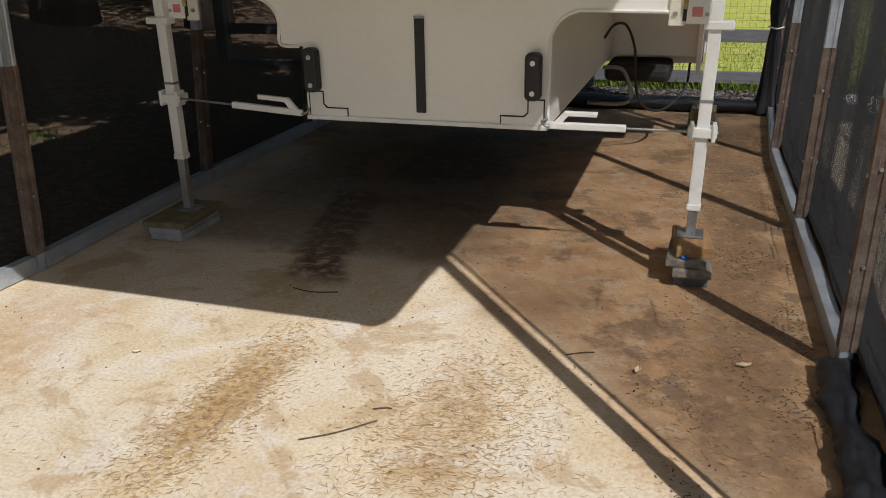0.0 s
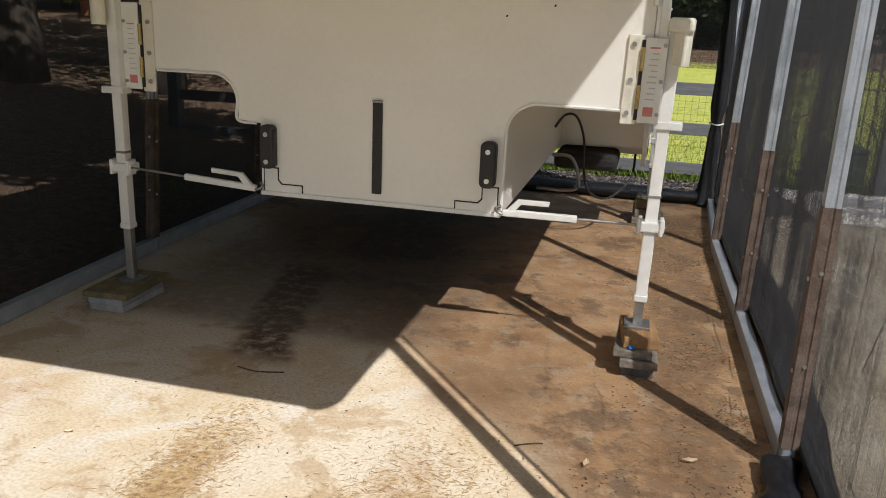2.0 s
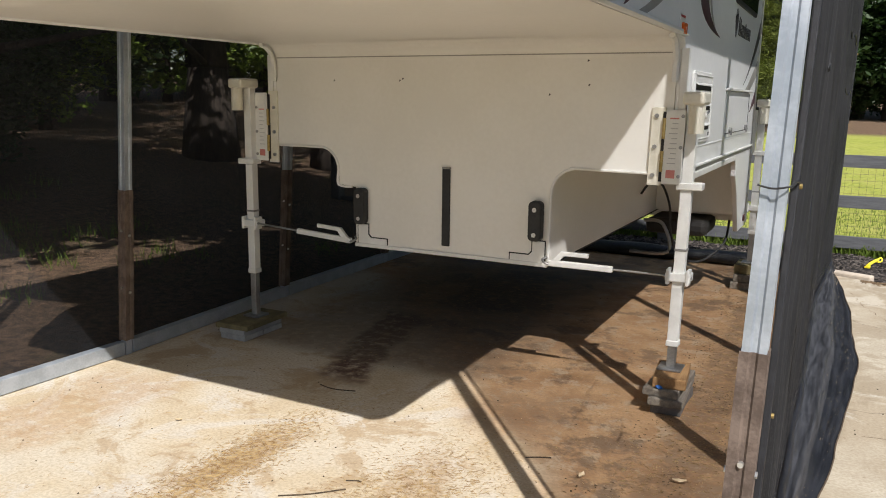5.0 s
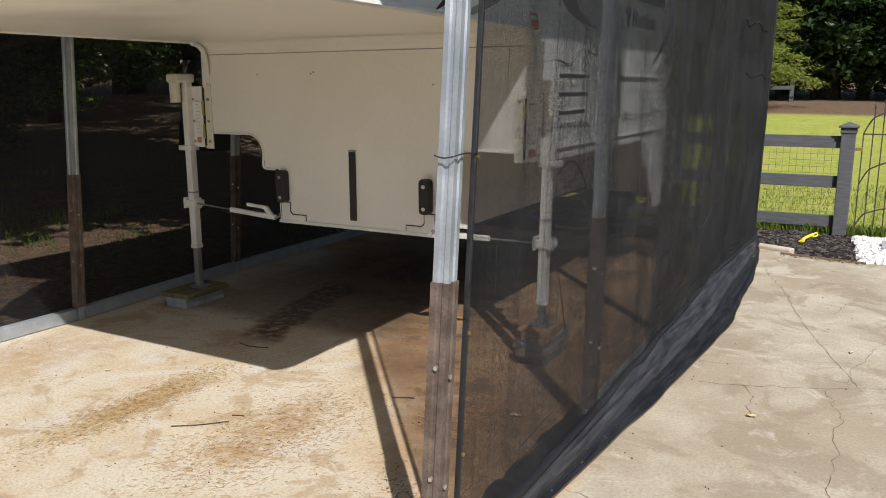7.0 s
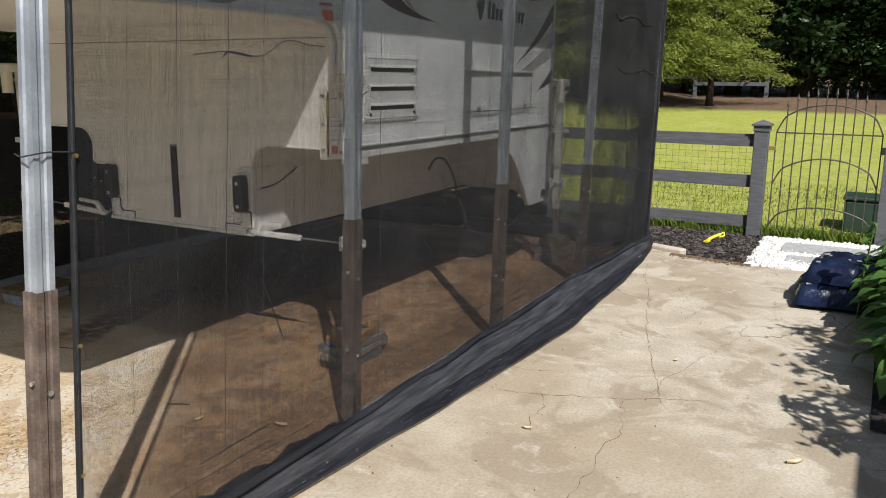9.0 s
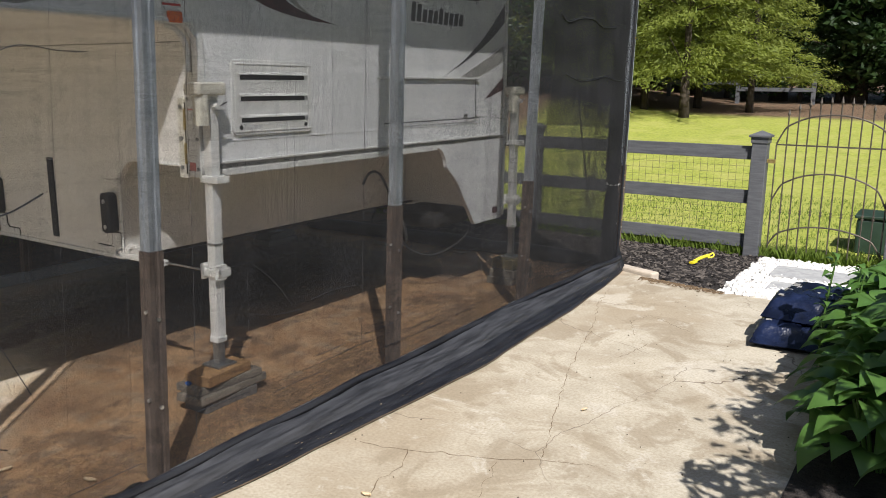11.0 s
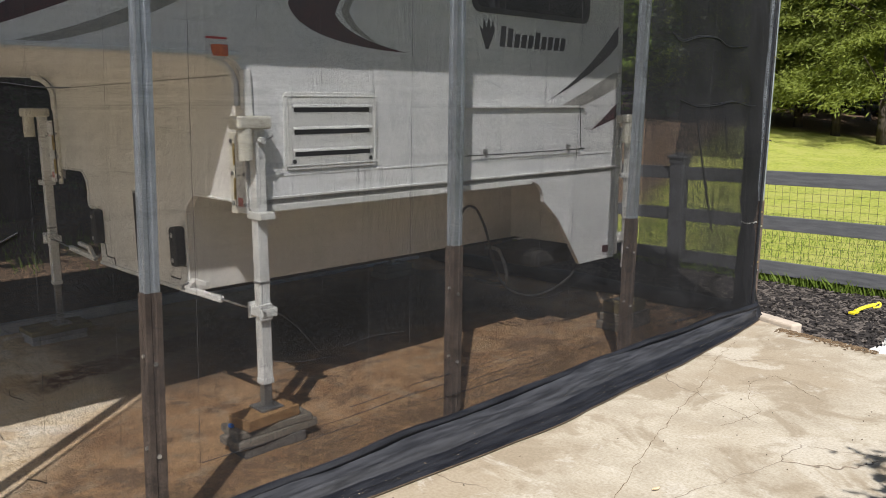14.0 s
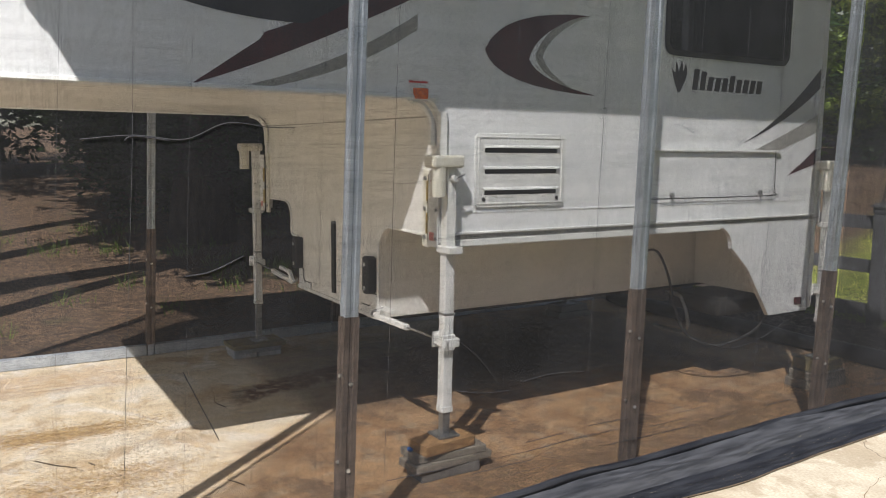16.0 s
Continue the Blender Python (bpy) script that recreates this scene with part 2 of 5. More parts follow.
def leaf_material(name, a, b, c, shine=0.45):
    n = Nodes(name, shine)
    isl = n.t.nodes.new("ShaderNodeNewGeometry").outputs["Random Per Island"]
    col = n.mix(n.ramp(n.noise(0.9, 3), 0.3, 0.7), n.mix(isl, a, b), c)
    n.color(col)
    tr = n.t.nodes.new("ShaderNodeBsdfTranslucent")
    n.link(n.mix(0.5, col, c), tr.inputs["Color"])
    mx = n.t.nodes.new("ShaderNodeMixShader")
    mx.inputs[0].default_value = 0.35
    out = n.t.nodes["Material Output"]
    n.link(n.b.outputs[0], mx.inputs[1])
    n.link(tr.outputs[0], mx.inputs[2])
    n.link(mx.outputs[0], out.inputs["Surface"])
    return n.m


M_LEAF = leaf_material("broad leaf", (0.016, 0.040, 0.011), (0.050, 0.095, 0.022), (0.026, 0.055, 0.013))
M_CEDAR = leaf_material("cedar spray", (0.12, 0.16, 0.022), (0.25, 0.28, 0.045), (0.17, 0.21, 0.032), 0.7)
# broad leaf in a far brighter copy, sunlight put into its colour
M_SUNLEAF = leaf_material("pale sunlit leaf", (0.13, 0.22, 0.03), (0.24, 0.32, 0.05), (0.18, 0.26, 0.035))
M_HOSTA = leaf_material("hosta leaf", (0.06, 0.14, 0.03), (0.10, 0.21, 0.045), (0.14, 0.25, 0.06), 0.35)
M_GRASS = leaf_material("grass blade", (0.12, 0.19, 0.025), (0.19, 0.26, 0.04), (0.15, 0.22, 0.03), 0.6)


def slab_material():
    """Old concrete: pale where swept, sandy and brown with trodden dirt under the roof, cracked; shade of camper and
    cloth painted in.
    """
    n = Nodes("old concrete", 0.9)
    p = n.geo
    x, y = n.axis(p, 0), n.axis(p, 1)
    big, mid, fine = n.noise(0.55, 5, where=p), n.noise(3.2, 6, 0.6, where=p), n.noise(70, 4, where=p)
    wob = n.math("MULTIPLY", n.math("SUBTRACT", n.noise(1.1, 5, where=p), 0.5), 1.3)
    pale = n.mix(n.ramp(mid, 0.35, 0.65), (0.42, 0.37, 0.285), (0.54, 0.49, 0.39))
    pale = n.mix(n.ramp(big, 0.42, 0.58, 0, 0.85), pale, (0.37, 0.305, 0.215))
    pale = n.mix(n.ramp(n.noise(1.9, 6, 0.65, where=p, distort=0.8), 0.49, 0.58, 0, 0.7), pale, (0.30, 0.245, 0.17))
    pale = n.mix(n.ramp(n.noise(0.8, 6, 0.7, where=p, distort=1.2), 0.55, 0.62, 0, 0.6), pale, (0.62, 0.575, 0.48))
    pale = n.mix(n.ramp(n.noise(4.5, 7, 0.7, where=p, distort=0.5), 0.56, 0.66, 0, 0.5), pale, (0.62, 0.58, 0.50))
    # inside: sandy film
    inside = n.math("MULTIPLY", n.ramp(n.math("ADD", x, n.math("MULTIPLY", wob, 0.15)), 0.02, 0.16, 1, 0), n.ramp(x, -3.9, -3.7))
    sand = n.mix(n.ramp(mid, 0.3, 0.7), (0.50, 0.405, 0.27), (0.60, 0.515, 0.375))
    sand = n.mix(n.ramp(n.noise(1.6, 5, where=p), 0.42, 0.60, 0, 0.9), sand, (0.58, 0.52, 0.415))
    sand = n.mix(n.ramp(n.noise(2.6, 7, 0.7, where=p, distort=0.6), 0.52, 0.60, 0, 0.7), sand, (0.38, 0.265, 0.145))
    sand = n.mix(n.ramp(n.noise(1.3, 6, 0.68, where=p, distort=1.5), 0.54, 0.62, 0, 0.75), sand, (0.59, 0.55, 0.48))
    col = n.mix(n.math("MULTIPLY", inside, 0.9), pale, sand)
    # brown dirt along the covered side and under the camper, cloth's shadow painted in
    edge = n.math("ADD", n.math("ADD", n.math("MULTIPLY", x, 0.75), n.math("MULTIPLY", y, 0.65)), n.math("MULTIPLY", wob, 0.45))
    # mask edge runs where the right-hand cloth's shadow begins
    brown = n.math("MULTIPLY", n.ramp(edge, -0.16, 0.24), inside)
    dirt = n.mix(n.ramp(mid, 0.3, 0.7), (0.29, 0.145, 0.058), (0.49, 0.295, 0.145))
    dirt = n.mix(n.ramp(n.noise(7, 6, 0.7, where=p), 0.5, 0.64, 0, 0.75), dirt, (0.44, 0.33, 0.22))
    dirt = n.mix(n.ramp(n.noise(2.2, 6, 0.7, where=p), 0.51, 0.60, 0, 0.75), dirt, (0.12, 0.065, 0.034))
    col = n.mix(n.math("MULTIPLY", brown, 0.95), col, dirt)
    # long streaks of needles and rust, then darkening painted as shade under the camper
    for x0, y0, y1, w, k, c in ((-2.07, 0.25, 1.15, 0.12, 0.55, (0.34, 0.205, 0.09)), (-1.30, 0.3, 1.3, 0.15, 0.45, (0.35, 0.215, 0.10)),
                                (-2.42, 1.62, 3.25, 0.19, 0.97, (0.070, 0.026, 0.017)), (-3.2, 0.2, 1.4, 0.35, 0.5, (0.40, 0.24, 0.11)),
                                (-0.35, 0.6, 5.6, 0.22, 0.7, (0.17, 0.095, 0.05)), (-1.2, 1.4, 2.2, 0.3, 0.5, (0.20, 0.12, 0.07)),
                                # these two rows stand in for the deep shade below the camper
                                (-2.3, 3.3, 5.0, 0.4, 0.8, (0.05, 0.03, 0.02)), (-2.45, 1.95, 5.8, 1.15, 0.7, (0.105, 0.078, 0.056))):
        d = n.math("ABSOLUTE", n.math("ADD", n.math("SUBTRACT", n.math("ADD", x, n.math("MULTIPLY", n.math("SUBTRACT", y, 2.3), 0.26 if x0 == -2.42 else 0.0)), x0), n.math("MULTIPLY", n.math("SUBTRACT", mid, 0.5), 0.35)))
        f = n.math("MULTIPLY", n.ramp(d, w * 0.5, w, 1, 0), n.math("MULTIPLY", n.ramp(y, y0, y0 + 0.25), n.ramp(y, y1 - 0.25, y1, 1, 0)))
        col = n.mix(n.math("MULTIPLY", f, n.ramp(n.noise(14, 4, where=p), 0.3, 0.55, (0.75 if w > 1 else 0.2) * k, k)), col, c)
    crack = n.edges(0.62, p, 0.35)
    live = n.ramp(n.noise(0.7, 2, where=p), 0.36, 0.46)
    line = n.math("MULTIPLY", n.math("MULTIPLY", n.ramp(crack, 0.0004, 0.0022, 1, 0), live), n.ramp(x, 0.0, 0.2))
    col = n.mix(n.math("MULTIPLY", line, 0.75), col, (0.12, 0.085, 0.06))
    speck = n.ramp(n.noise(38, 2, where=p), 0.66, 0.72)
    col = n.mix(n.math("MULTIPLY", speck, 0.45), col, (0.20, 0.14, 0.08))
    col = n.mix(n.ramp(fine, 0.35, 0.68, 0, 0.34), col, (0.22, 0.165, 0.105))
    col = n.mix(n.ramp(n.noise(26, 5, 0.7, where=p), 0.54, 0.68, 0, 0.16), col, (0.56, 0.48, 0.36))
    n.color(col)
    n.bump(n.math("SUBTRACT", n.math("ADD", fine, n.math("MULTIPLY", mid, 2.0)), n.math("MULTIPLY", line, 2.0)), 0.32, 0.005)
    return n.m


def ground_material():
    """Lawn beyond the fence, leaf litter under the wood, bare soil between."""
    n = Nodes("lawn and leaf litter", 0.95)
    p = n.geo
    x, y = n.axis(p, 0), n.axis(p, 1)
    wob = n.math("MULTIPLY", n.math("SUBTRACT", n.noise(0.35, 5, where=p), 0.5), 5.0)
    mid, fine = n.noise(1.3, 6, 0.65, where=p), n.noise(16, 5, 0.7, where=p)
    grass = n.mix(n.ramp(fine, 0.3, 0.7), (0.23, 0.27, 0.030), (0.43, 0.455, 0.085))
    grass = n.mix(n.ramp(n.noise(5, 6, 0.7, where=p), 0.5, 0.66, 0, 0.45), grass, (0.16, 0.22, 0.03))
    grass = n.mix(n.ramp(mid, 0.42, 0.66, 0, 0.6), grass, (0.44, 0.42, 0.12))
    litter = n.mix(n.ramp(fine, 0.3, 0.7), (0.06, 0.037, 0.022), (0.23, 0.145, 0.085))
    litter = n.mix(n.ramp(mid, 0.55, 0.75, 0, 0.6), litter, (0.06, 0.085, 0.025))
    drift = n.math("MULTIPLY", n.math("MAXIMUM", n.math("SUBTRACT", y, 8.3), 0.0), 0.35)
    left = n.ramp(n.math("ADD", n.math("ADD", x, drift), n.math("MULTIPLY", wob, 0.3)), -3.9, -3.1, 1, 0)
    near = n.ramp(n.math("ADD", y, n.math("MULTIPLY", wob, 0.3)), 24.2, 26.0)
    f = n.math("MAXIMUM", left, near)
    f = n.math("MULTIPLY", f, n.ramp(n.math("ADD", fine, n.math("MULTIPLY", f, 0.5)), 0.45, 0.62))
    n.color(n.mix(f, grass, litter))
    n.bump(fine, 0.9, 0.05)
    return n.m


def chip_material():
    n = Nodes("shredded bark chips", 0.85)
    isl = n.t.nodes.new("ShaderNodeNewGeometry").outputs["Random Per Island"]
    n.color(n.mix(n.ramp(isl, 0.3, 1.0), (0.014, 0.011, 0.010), (0.13, 0.11, 0.095)))
    n.bump(n.noise(120, 3), 0.4, 0.004)
    return n.m


M_CHIP = chip_material()
M_SLAB = slab_material()
M_GROUND = ground_material()
M_MULCH = plain("black mulch", (0.012, 0.010, 0.009), (0.045, 0.036, 0.031), 20, 0.9, 0.0, 1.0, 60, dist=0.02)
M_GRAVEL = plain("white stones", (0.62, 0.60, 0.56), (0.82, 0.80, 0.77), 20, 0.7, 0.0, 0.3, 60)

glass = Nodes("tinted window glass", 0.05)
glass.color((0.012, 0.012, 0.014))
glass.b.inputs["Specular IOR Level"].default_value = 0.6
M_GLASS = glass.m

# ---- ground ----


def height(x, y):
    """Level round the slab, dipping to the fence, rising over the lawn to the wood."""
    h = -0.06
    if y > 5.9:
        h -= 0.16 * min(1.0, (y - 5.9) / 2.3)
    if y > 9:
        h += 1.35 * (1 - math.exp(-((y - 9) / 16) ** 1.6)) + 0.012 * max(0, y - 30)
    if x < -4:
        h += 0.05 * min(1.0, (-4 - x) / 2.0) + 0.11 * min(7.0, max(0.0, -5.5 - x)) + 0.02 * max(0, -x - 13)
    if abs(x) > 8 or y > 10:
        h += 0.05 * noise.noise(Vector((x * 0.25, y * 0.25, 0)))
    return h


def axis_steps(near, far, step):
    out = [i * step for i in range(int(near / step) + 1)]
    while out[-1] < far:
        out.append(out[-1] * 1.25)
    return sorted({-v for v in out} | set(out))


gx, gy = axis_steps(30, 900, 1.0), axis_steps(36, 900, 0.9)
flat_v = [(x, y, height(x, y)) for y in gy for x in gx]
nx = len(gx)
flat_f = [(j * nx + i, j * nx + i + 1, (j + 1) * nx + i + 1, (j + 1) * nx + i) for j in range(len(gy) - 1) for i in range(nx - 1)]
tagged(flat("ground", flat_v, flat_f, M_GROUND, smooth=True), "sunlit mown lawn with brown leaf litter under the trees", "ground", kind="structure")

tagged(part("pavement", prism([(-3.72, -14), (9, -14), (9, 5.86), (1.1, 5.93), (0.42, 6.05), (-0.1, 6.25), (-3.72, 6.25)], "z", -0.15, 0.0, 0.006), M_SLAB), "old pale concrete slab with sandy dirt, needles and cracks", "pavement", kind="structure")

# ---- carport ----
XR, XL = 0.040, -3.645
BAYS = [0.0, 1.524, 3.048, 4.572, 6.096]
EAVE = 3.0
carport = thing("carport", (XR, 0, 0), "open galvanised steel carport with rust-brown lower posts", "carport", kind="structure")


def hat_tube(w, d, z0, z1, x, y):
    """A square tube with the shallow groove that rolled legs have."""
    a, g = w / 2, d
    o = [(-a, -a), (-g * 2, -a), (-g, -a + g), (g, -a + g), (g * 2, -a), (a, -a), (a, -g * 2), (a - g, -g), (a - g, g), (a, g * 2), (a, a), (-a, a)]
    return prism([(x + u, y + v) for u, v in o], "z", z0, z1)


# foot of each post in x and y, its lean per metre of height, top of its sleeve
RIGHT = [(-0.034, 0.032, 0.022, 0.063, 1.0), (-0.029, 1.492, 0.008, 0.033, 0.975), (-0.045, 3.015, 0.019, 0.010, 0.955), (-0.070, 4.565, 0.028, 0.013, 0.93), (0.000, 6.185, 0.018, 0.013, 0.91)]
LEFT = [(x, y, 0.040, 0.030, 0.985) for x, y in ((-3.665, -0.03), (-3.622, 1.488), (-3.695, 3.06), (-3.72, 4.58), (-3.74, 6.10))]


def leant(bm, lx, ly):
    for v in bm.verts:
        v.co.x += lx * v.co.z
        v.co.y += ly * v.co.z
    return bm


for posts in (RIGHT, LEFT):
    s = 1 if posts is RIGHT else -1
    for x, y, lx, ly, top in posts:
        at = (lx, ly)
        leg = part("post", leant(hat_tube(0.052, 0.005, top - 0.02, EAVE + 0.05, x, y), *at), M_GALV, carport)
        part("sleeve", leant(hat_tube(0.060, 0.005, 0.09, top, x, y), *at), M_RUST, leg, "rust-brown sleeve of the post")
        part("shoe", leant(box(x - 0.023, x + 0.023, y - 0.023, y + 0.023, 0.0, 0.12, 0.003), *at), M_GALV, leg)
        for z in (0.38, 0.72):
            part("bolt", leant(rod((x + s * 0.028, y, z), (x + s * 0.035, y, z), 0.008, 8), *at), M_SCREW, leg)
            part("bolt", leant(rod((x - s * 0.028, y, z), (x - s * 0.035, y, z), 0.008, 8), *at), M_SCREW, leg)
            part("bolt", leant(rod((x, y - 0.024, z + 0.03), (x, y - 0.035, z + 0.03), 0.007, 8), *at), M_SCREW, leg)
    for (x0, ya, *_), (x1, yb, *_) in list(zip(posts, posts[1:]))[1 if posts is RIGHT else 0:]:
        bm = box(-0.028, 0.028, ya + 0.031, yb - 0.031, 0.004, 0.085, 0.004)
        for v in bm.verts:
            v.co.x += x0 + (x1 - x0) * (v.co.y - ya) / (yb - ya)
        part("base_rail", bm, M_GALV, carport, "galvanised base rail on the slab")
    side = posts[1][0] + 3 * posts[1][2]
    part("eave_rail", box(side - 0.03, side + 0.03, -0.1, 6.2, EAVE + 0.05, EAVE + 0.11, 0.004), M_GALV, carport)
part("base_rail", box(-3.693, -3.637, -1.4, -0.061, 0.004, 0.085, 0.004), M_GALV, carport)
mid = (XR + XL) / 2
for y in BAYS:
    for side in (XR, XL):
        part("rafter", rod((side, y, EAVE + 0.1), (mid, y, EAVE + 0.80), 0.03, 6), M_GALV, carport)
bm = bmesh.new()
for side, out in ((XR, 0.12), (XL, -0.12)):
    v = [bm.verts.new(c) for c in ((side + out, -0.12, EAVE + 0.06), (side + out, 6.25, EAVE + 0.06), (mid, 6.25, EAVE + 0.86), (mid, -0.12, EAVE + 0.86))]
    bm.faces.new(v)
bmesh.ops.solidify(bm, geom=bm.faces[:], thickness=0.02)
part("roof", bm, M_ROOF, carport, "pale ribbed metal roof sheets")

# ---- shade cloth ----


def along(y, k):
    """A value of the right-hand posts, run evenly from post to post."""
    return float(np.interp(y, [p[1] for p in RIGHT], [p[k] for p in RIGHT]))


def wall_x(y):
    """Foot of the right-hand cloth, on the outer faces of the posts."""
    return along(y, 0) + 0.036


def hang(ob):
    """Brings cloth made upright on the plane x = 0 into the posts' line and lean."""
    for v in ob.data.vertices:
        y, z = v.co.y + BASE[ob].y, v.co.z
        v.co.x += wall_x(y) + along(y, 2) * z
        v.co.y += along(y, 3) * z - 0.012
    return ob


def sag(y, z, amp):
    """How far the cloth stands off its plane: pulled in at the posts, loose between them."""
    bay = math.sin(math.pi * ((y / 1.524) % 1.0)) ** 2
    return amp * (0.35 * bay * math.sin(math.pi * min(1, z / 2.9)) + 0.35 * noise.noise(Vector((y * 0.9, z * 1.1, 3.0))) + 0.12 * noise.noise(Vector((y * 4, z * 1.5, 7.0))))


def knit(name, x, out, y0, y1, z0, z1, parent, pitch, warp, depth, weft, amp, across=False):
    """Knitted cloth of real threads: upright ones of some depth and level ones across them."""
    verts, faces = [], []
    zs = [z0 + (z1 - z0) * k / 7 for k in range(8)]
    n = int((y1 - y0) / pitch)
    rnd = random.Random(5)

    def run(u):
        return 1 + 0.28 * noise.noise(Vector((u, 3.3, 0)))
    for i in range(n + 1):
        y = y0 + i * pitch + rnd.uniform(-0.18, 0.18) * pitch
        wp, dp = warp * rnd.uniform(0.75, 1.25) * run(i * pitch * 40), depth * rnd.uniform(0.7, 1.3)
        b = len(verts)
        for z in zs:
            xx = x + out * sag(y, z, amp)
            verts += [(xx - dp / 2, y - wp / 2, z), (xx + dp / 2, y - wp / 2, z), (xx + dp / 2, y + wp / 2, z), (xx - dp / 2, y + wp / 2, z)]
        for k in range(len(zs) - 1):
            for s in range(4):
                faces.append((b + 4 * k + s, b + 4 * k + (s + 1) % 4, b + 4 * k + 4 + (s + 1) % 4, b + 4 * k + 4 + s))
    ys = [y0 + (y1 - y0) * k / 16 for k in range(17)]
    m = int((z1 - z0) / pitch)
    for j in range(m + 1):
        z = z0 + j * pitch + rnd.uniform(-0.3, 0.3) * pitch
        wf = weft * rnd.uniform(0.75, 1.25) * (1 + 1.6 * (run(j * pitch * 55 + 40) - 1))
        b = len(verts)
        for y in ys:
            xx = x + out * sag(y, z, amp)
            verts += [(xx, y, z - wf / 2), (xx, y, z + wf / 2)]
        for k in range(len(ys) - 1):
            faces.append((b + 2 * k, b + 2 * k + 2, b + 2 * k + 3, b + 2 * k + 1))
    if across:
        verts = [(b, a, c) for a, b, c in verts]
    return flat(name, verts, faces, M_CLOTH, parent)


def strip(name, rows, material, parent, label=""):
    """A loft through rows of points."""
    w = len(rows[0])
    verts = [p for r in rows for p in r]
    faces = [(i * w + k, i * w + k + 1, (i + 1) * w + k + 1, (i + 1) * w + k) for i in range(len(rows) - 1) for k in range(w - 1)]
    return flat(name, verts, faces, material, parent, label, smooth=True)


cloth_r = thing("shade_cloth", (0.08, 3, 0), "black knitted shade cloth stretched on the carport, skirt lying on concrete", "shade cloth", "shade cloth walls")
BASE[cloth_r] = Vector((0.08, 3, 0))
CXO = 0.0
hang(knit("mesh", CXO, 1, 0.130, 6.05, 0.10, EAVE + 0.05, cloth_r, 0.0014, 0.00025, 0.00024, 0.00029, 0.05))
SKIRT_Y, SKIRT_X = (0.0, 0.4, 0.8, 1.3, 1.86, 2.4, 3.0, 3.4, 3.8, 4.8, 5.6, 5.95, 6.2), (0.035, 0.045, 0.065, 0.11, 0.175, 0.205, 0.25, 0.268, 0.255, 0.215, 0.15, 0.11, 0.07)
rows = []
for i in range(241):
    y = 0.11 + 6.07 * i / 240
    foot = wall_x(y) + 0.012
    w = float(np.interp(y, SKIRT_Y, SKIRT_X)) - foot + 0.010 * noise.noise(Vector((y * 1.3, 2, 0)))
    z0 = 0.095 + 0.015 * noise.noise(Vector((y * 1.3, 9, 0)))
    r = []
    for k in range(21):
        u = k / 20
        fold = 0.020 * noise.noise(Vector((y * 1.1, u * 7, 4))) + 0.010 * noise.noise(Vector((y * 3.5, u * 13, 8))) + 0.004 * noise.noise(Vector((y * 14, u * 9, 2)))
        r.append((foot + w * u ** 0.85 + 0.012 * noise.noise(Vector((y * 3, u * 3, 1))), y, max(0.006, z0 * (1 - u) ** 2.4 + 0.012 * math.sin(math.pi * u) + 0.030 * math.exp(-((u - 0.36) / 0.11) ** 2) + 0.010 * math.exp(-((u - 0.93) / 0.05) ** 2) + fold * (1 - 0.5 * u) + 0.008)))
    rows.append(r + [(r[-1][0] + 0.006, y, 0.008), (r[-1][0] - 0.004, y, 0.002)])
# one cloth in two tones: sunlit sheen painted on the slope, hem kept dark
strip("skirt", [r[:11] for r in rows], M_SKIRT_LIT, cloth_r, "cloth skirt sloping to the concrete, sunlit sheen painted in grey")
strip("hem_band", [r[10:] for r in rows], M_HEM, cloth_r, "doubled black hem lying on the concrete")
part("hem_cord", bend([(r[-2][0] + 0.002, r[-2][1], 0.009) for r in rows[::8]], 0.0035, seg=6), M_TWIG, cloth_r, "dirty brown edge of the hem")
spk = random.Random(31)
skirt_rows = rows
rows = []
for i in range(241):
    y = 0.11 + 6.07 * i / 240
    zz = 0.108 + 0.018 * noise.noise(Vector((y * 1.7, 5, 0)))
    x = wall_x(y) + 0.012 + 0.010 * noise.noise(Vector((y * 2.3, 6, 0)))
    rows.append([(x + 0.016 * math.cos(a), y, zz + 0.022 * math.sin(a)) for a in [2 * math.pi * k / 8 for k in range(9)]])
strip("fold", rows, M_HEM, cloth_r)
for y0, y1 in ((0.118, 0.132), (6.150, 6.168)):
    hang(part("edge_hem", box(-0.010, 0.008, y0, y1, 0.05, EAVE + 0.05, 0.004), M_HEM, cloth_r))
    for z in (0.45, 0.83, 1.35, 1.95, 2.5):
        hang(part("grommet", rod((0.008, y0 + 0.01, z), (0.014, y0 + 0.01, z), 0.006, 10), M_BRASS, cloth_r, "brass grommet"))
for z in (1.36, 1.95, 2.5):
    hang(part("tie", bend([(-0.068, 0.006, z), (-0.036, 0.003, z - 0.006), (-0.004, 0.006, z), (0.0, 0.06, z + 0.004), (0.010, 0.125, z)], 0.0022, seg=5), M_BLACK, cloth_r, "black tie wire round the post"))
    hang(part("tie", bend([(0.010, 6.16, z), (0.010, 6.19, z), (0.008, 6.225, z - 0.01), (-0.03, 6.23, z), (-0.07, 6.20, z)], 0.0022, seg=5), M_BLACK, cloth_r, "black tie wire round the post"))
sv, sf = [], []
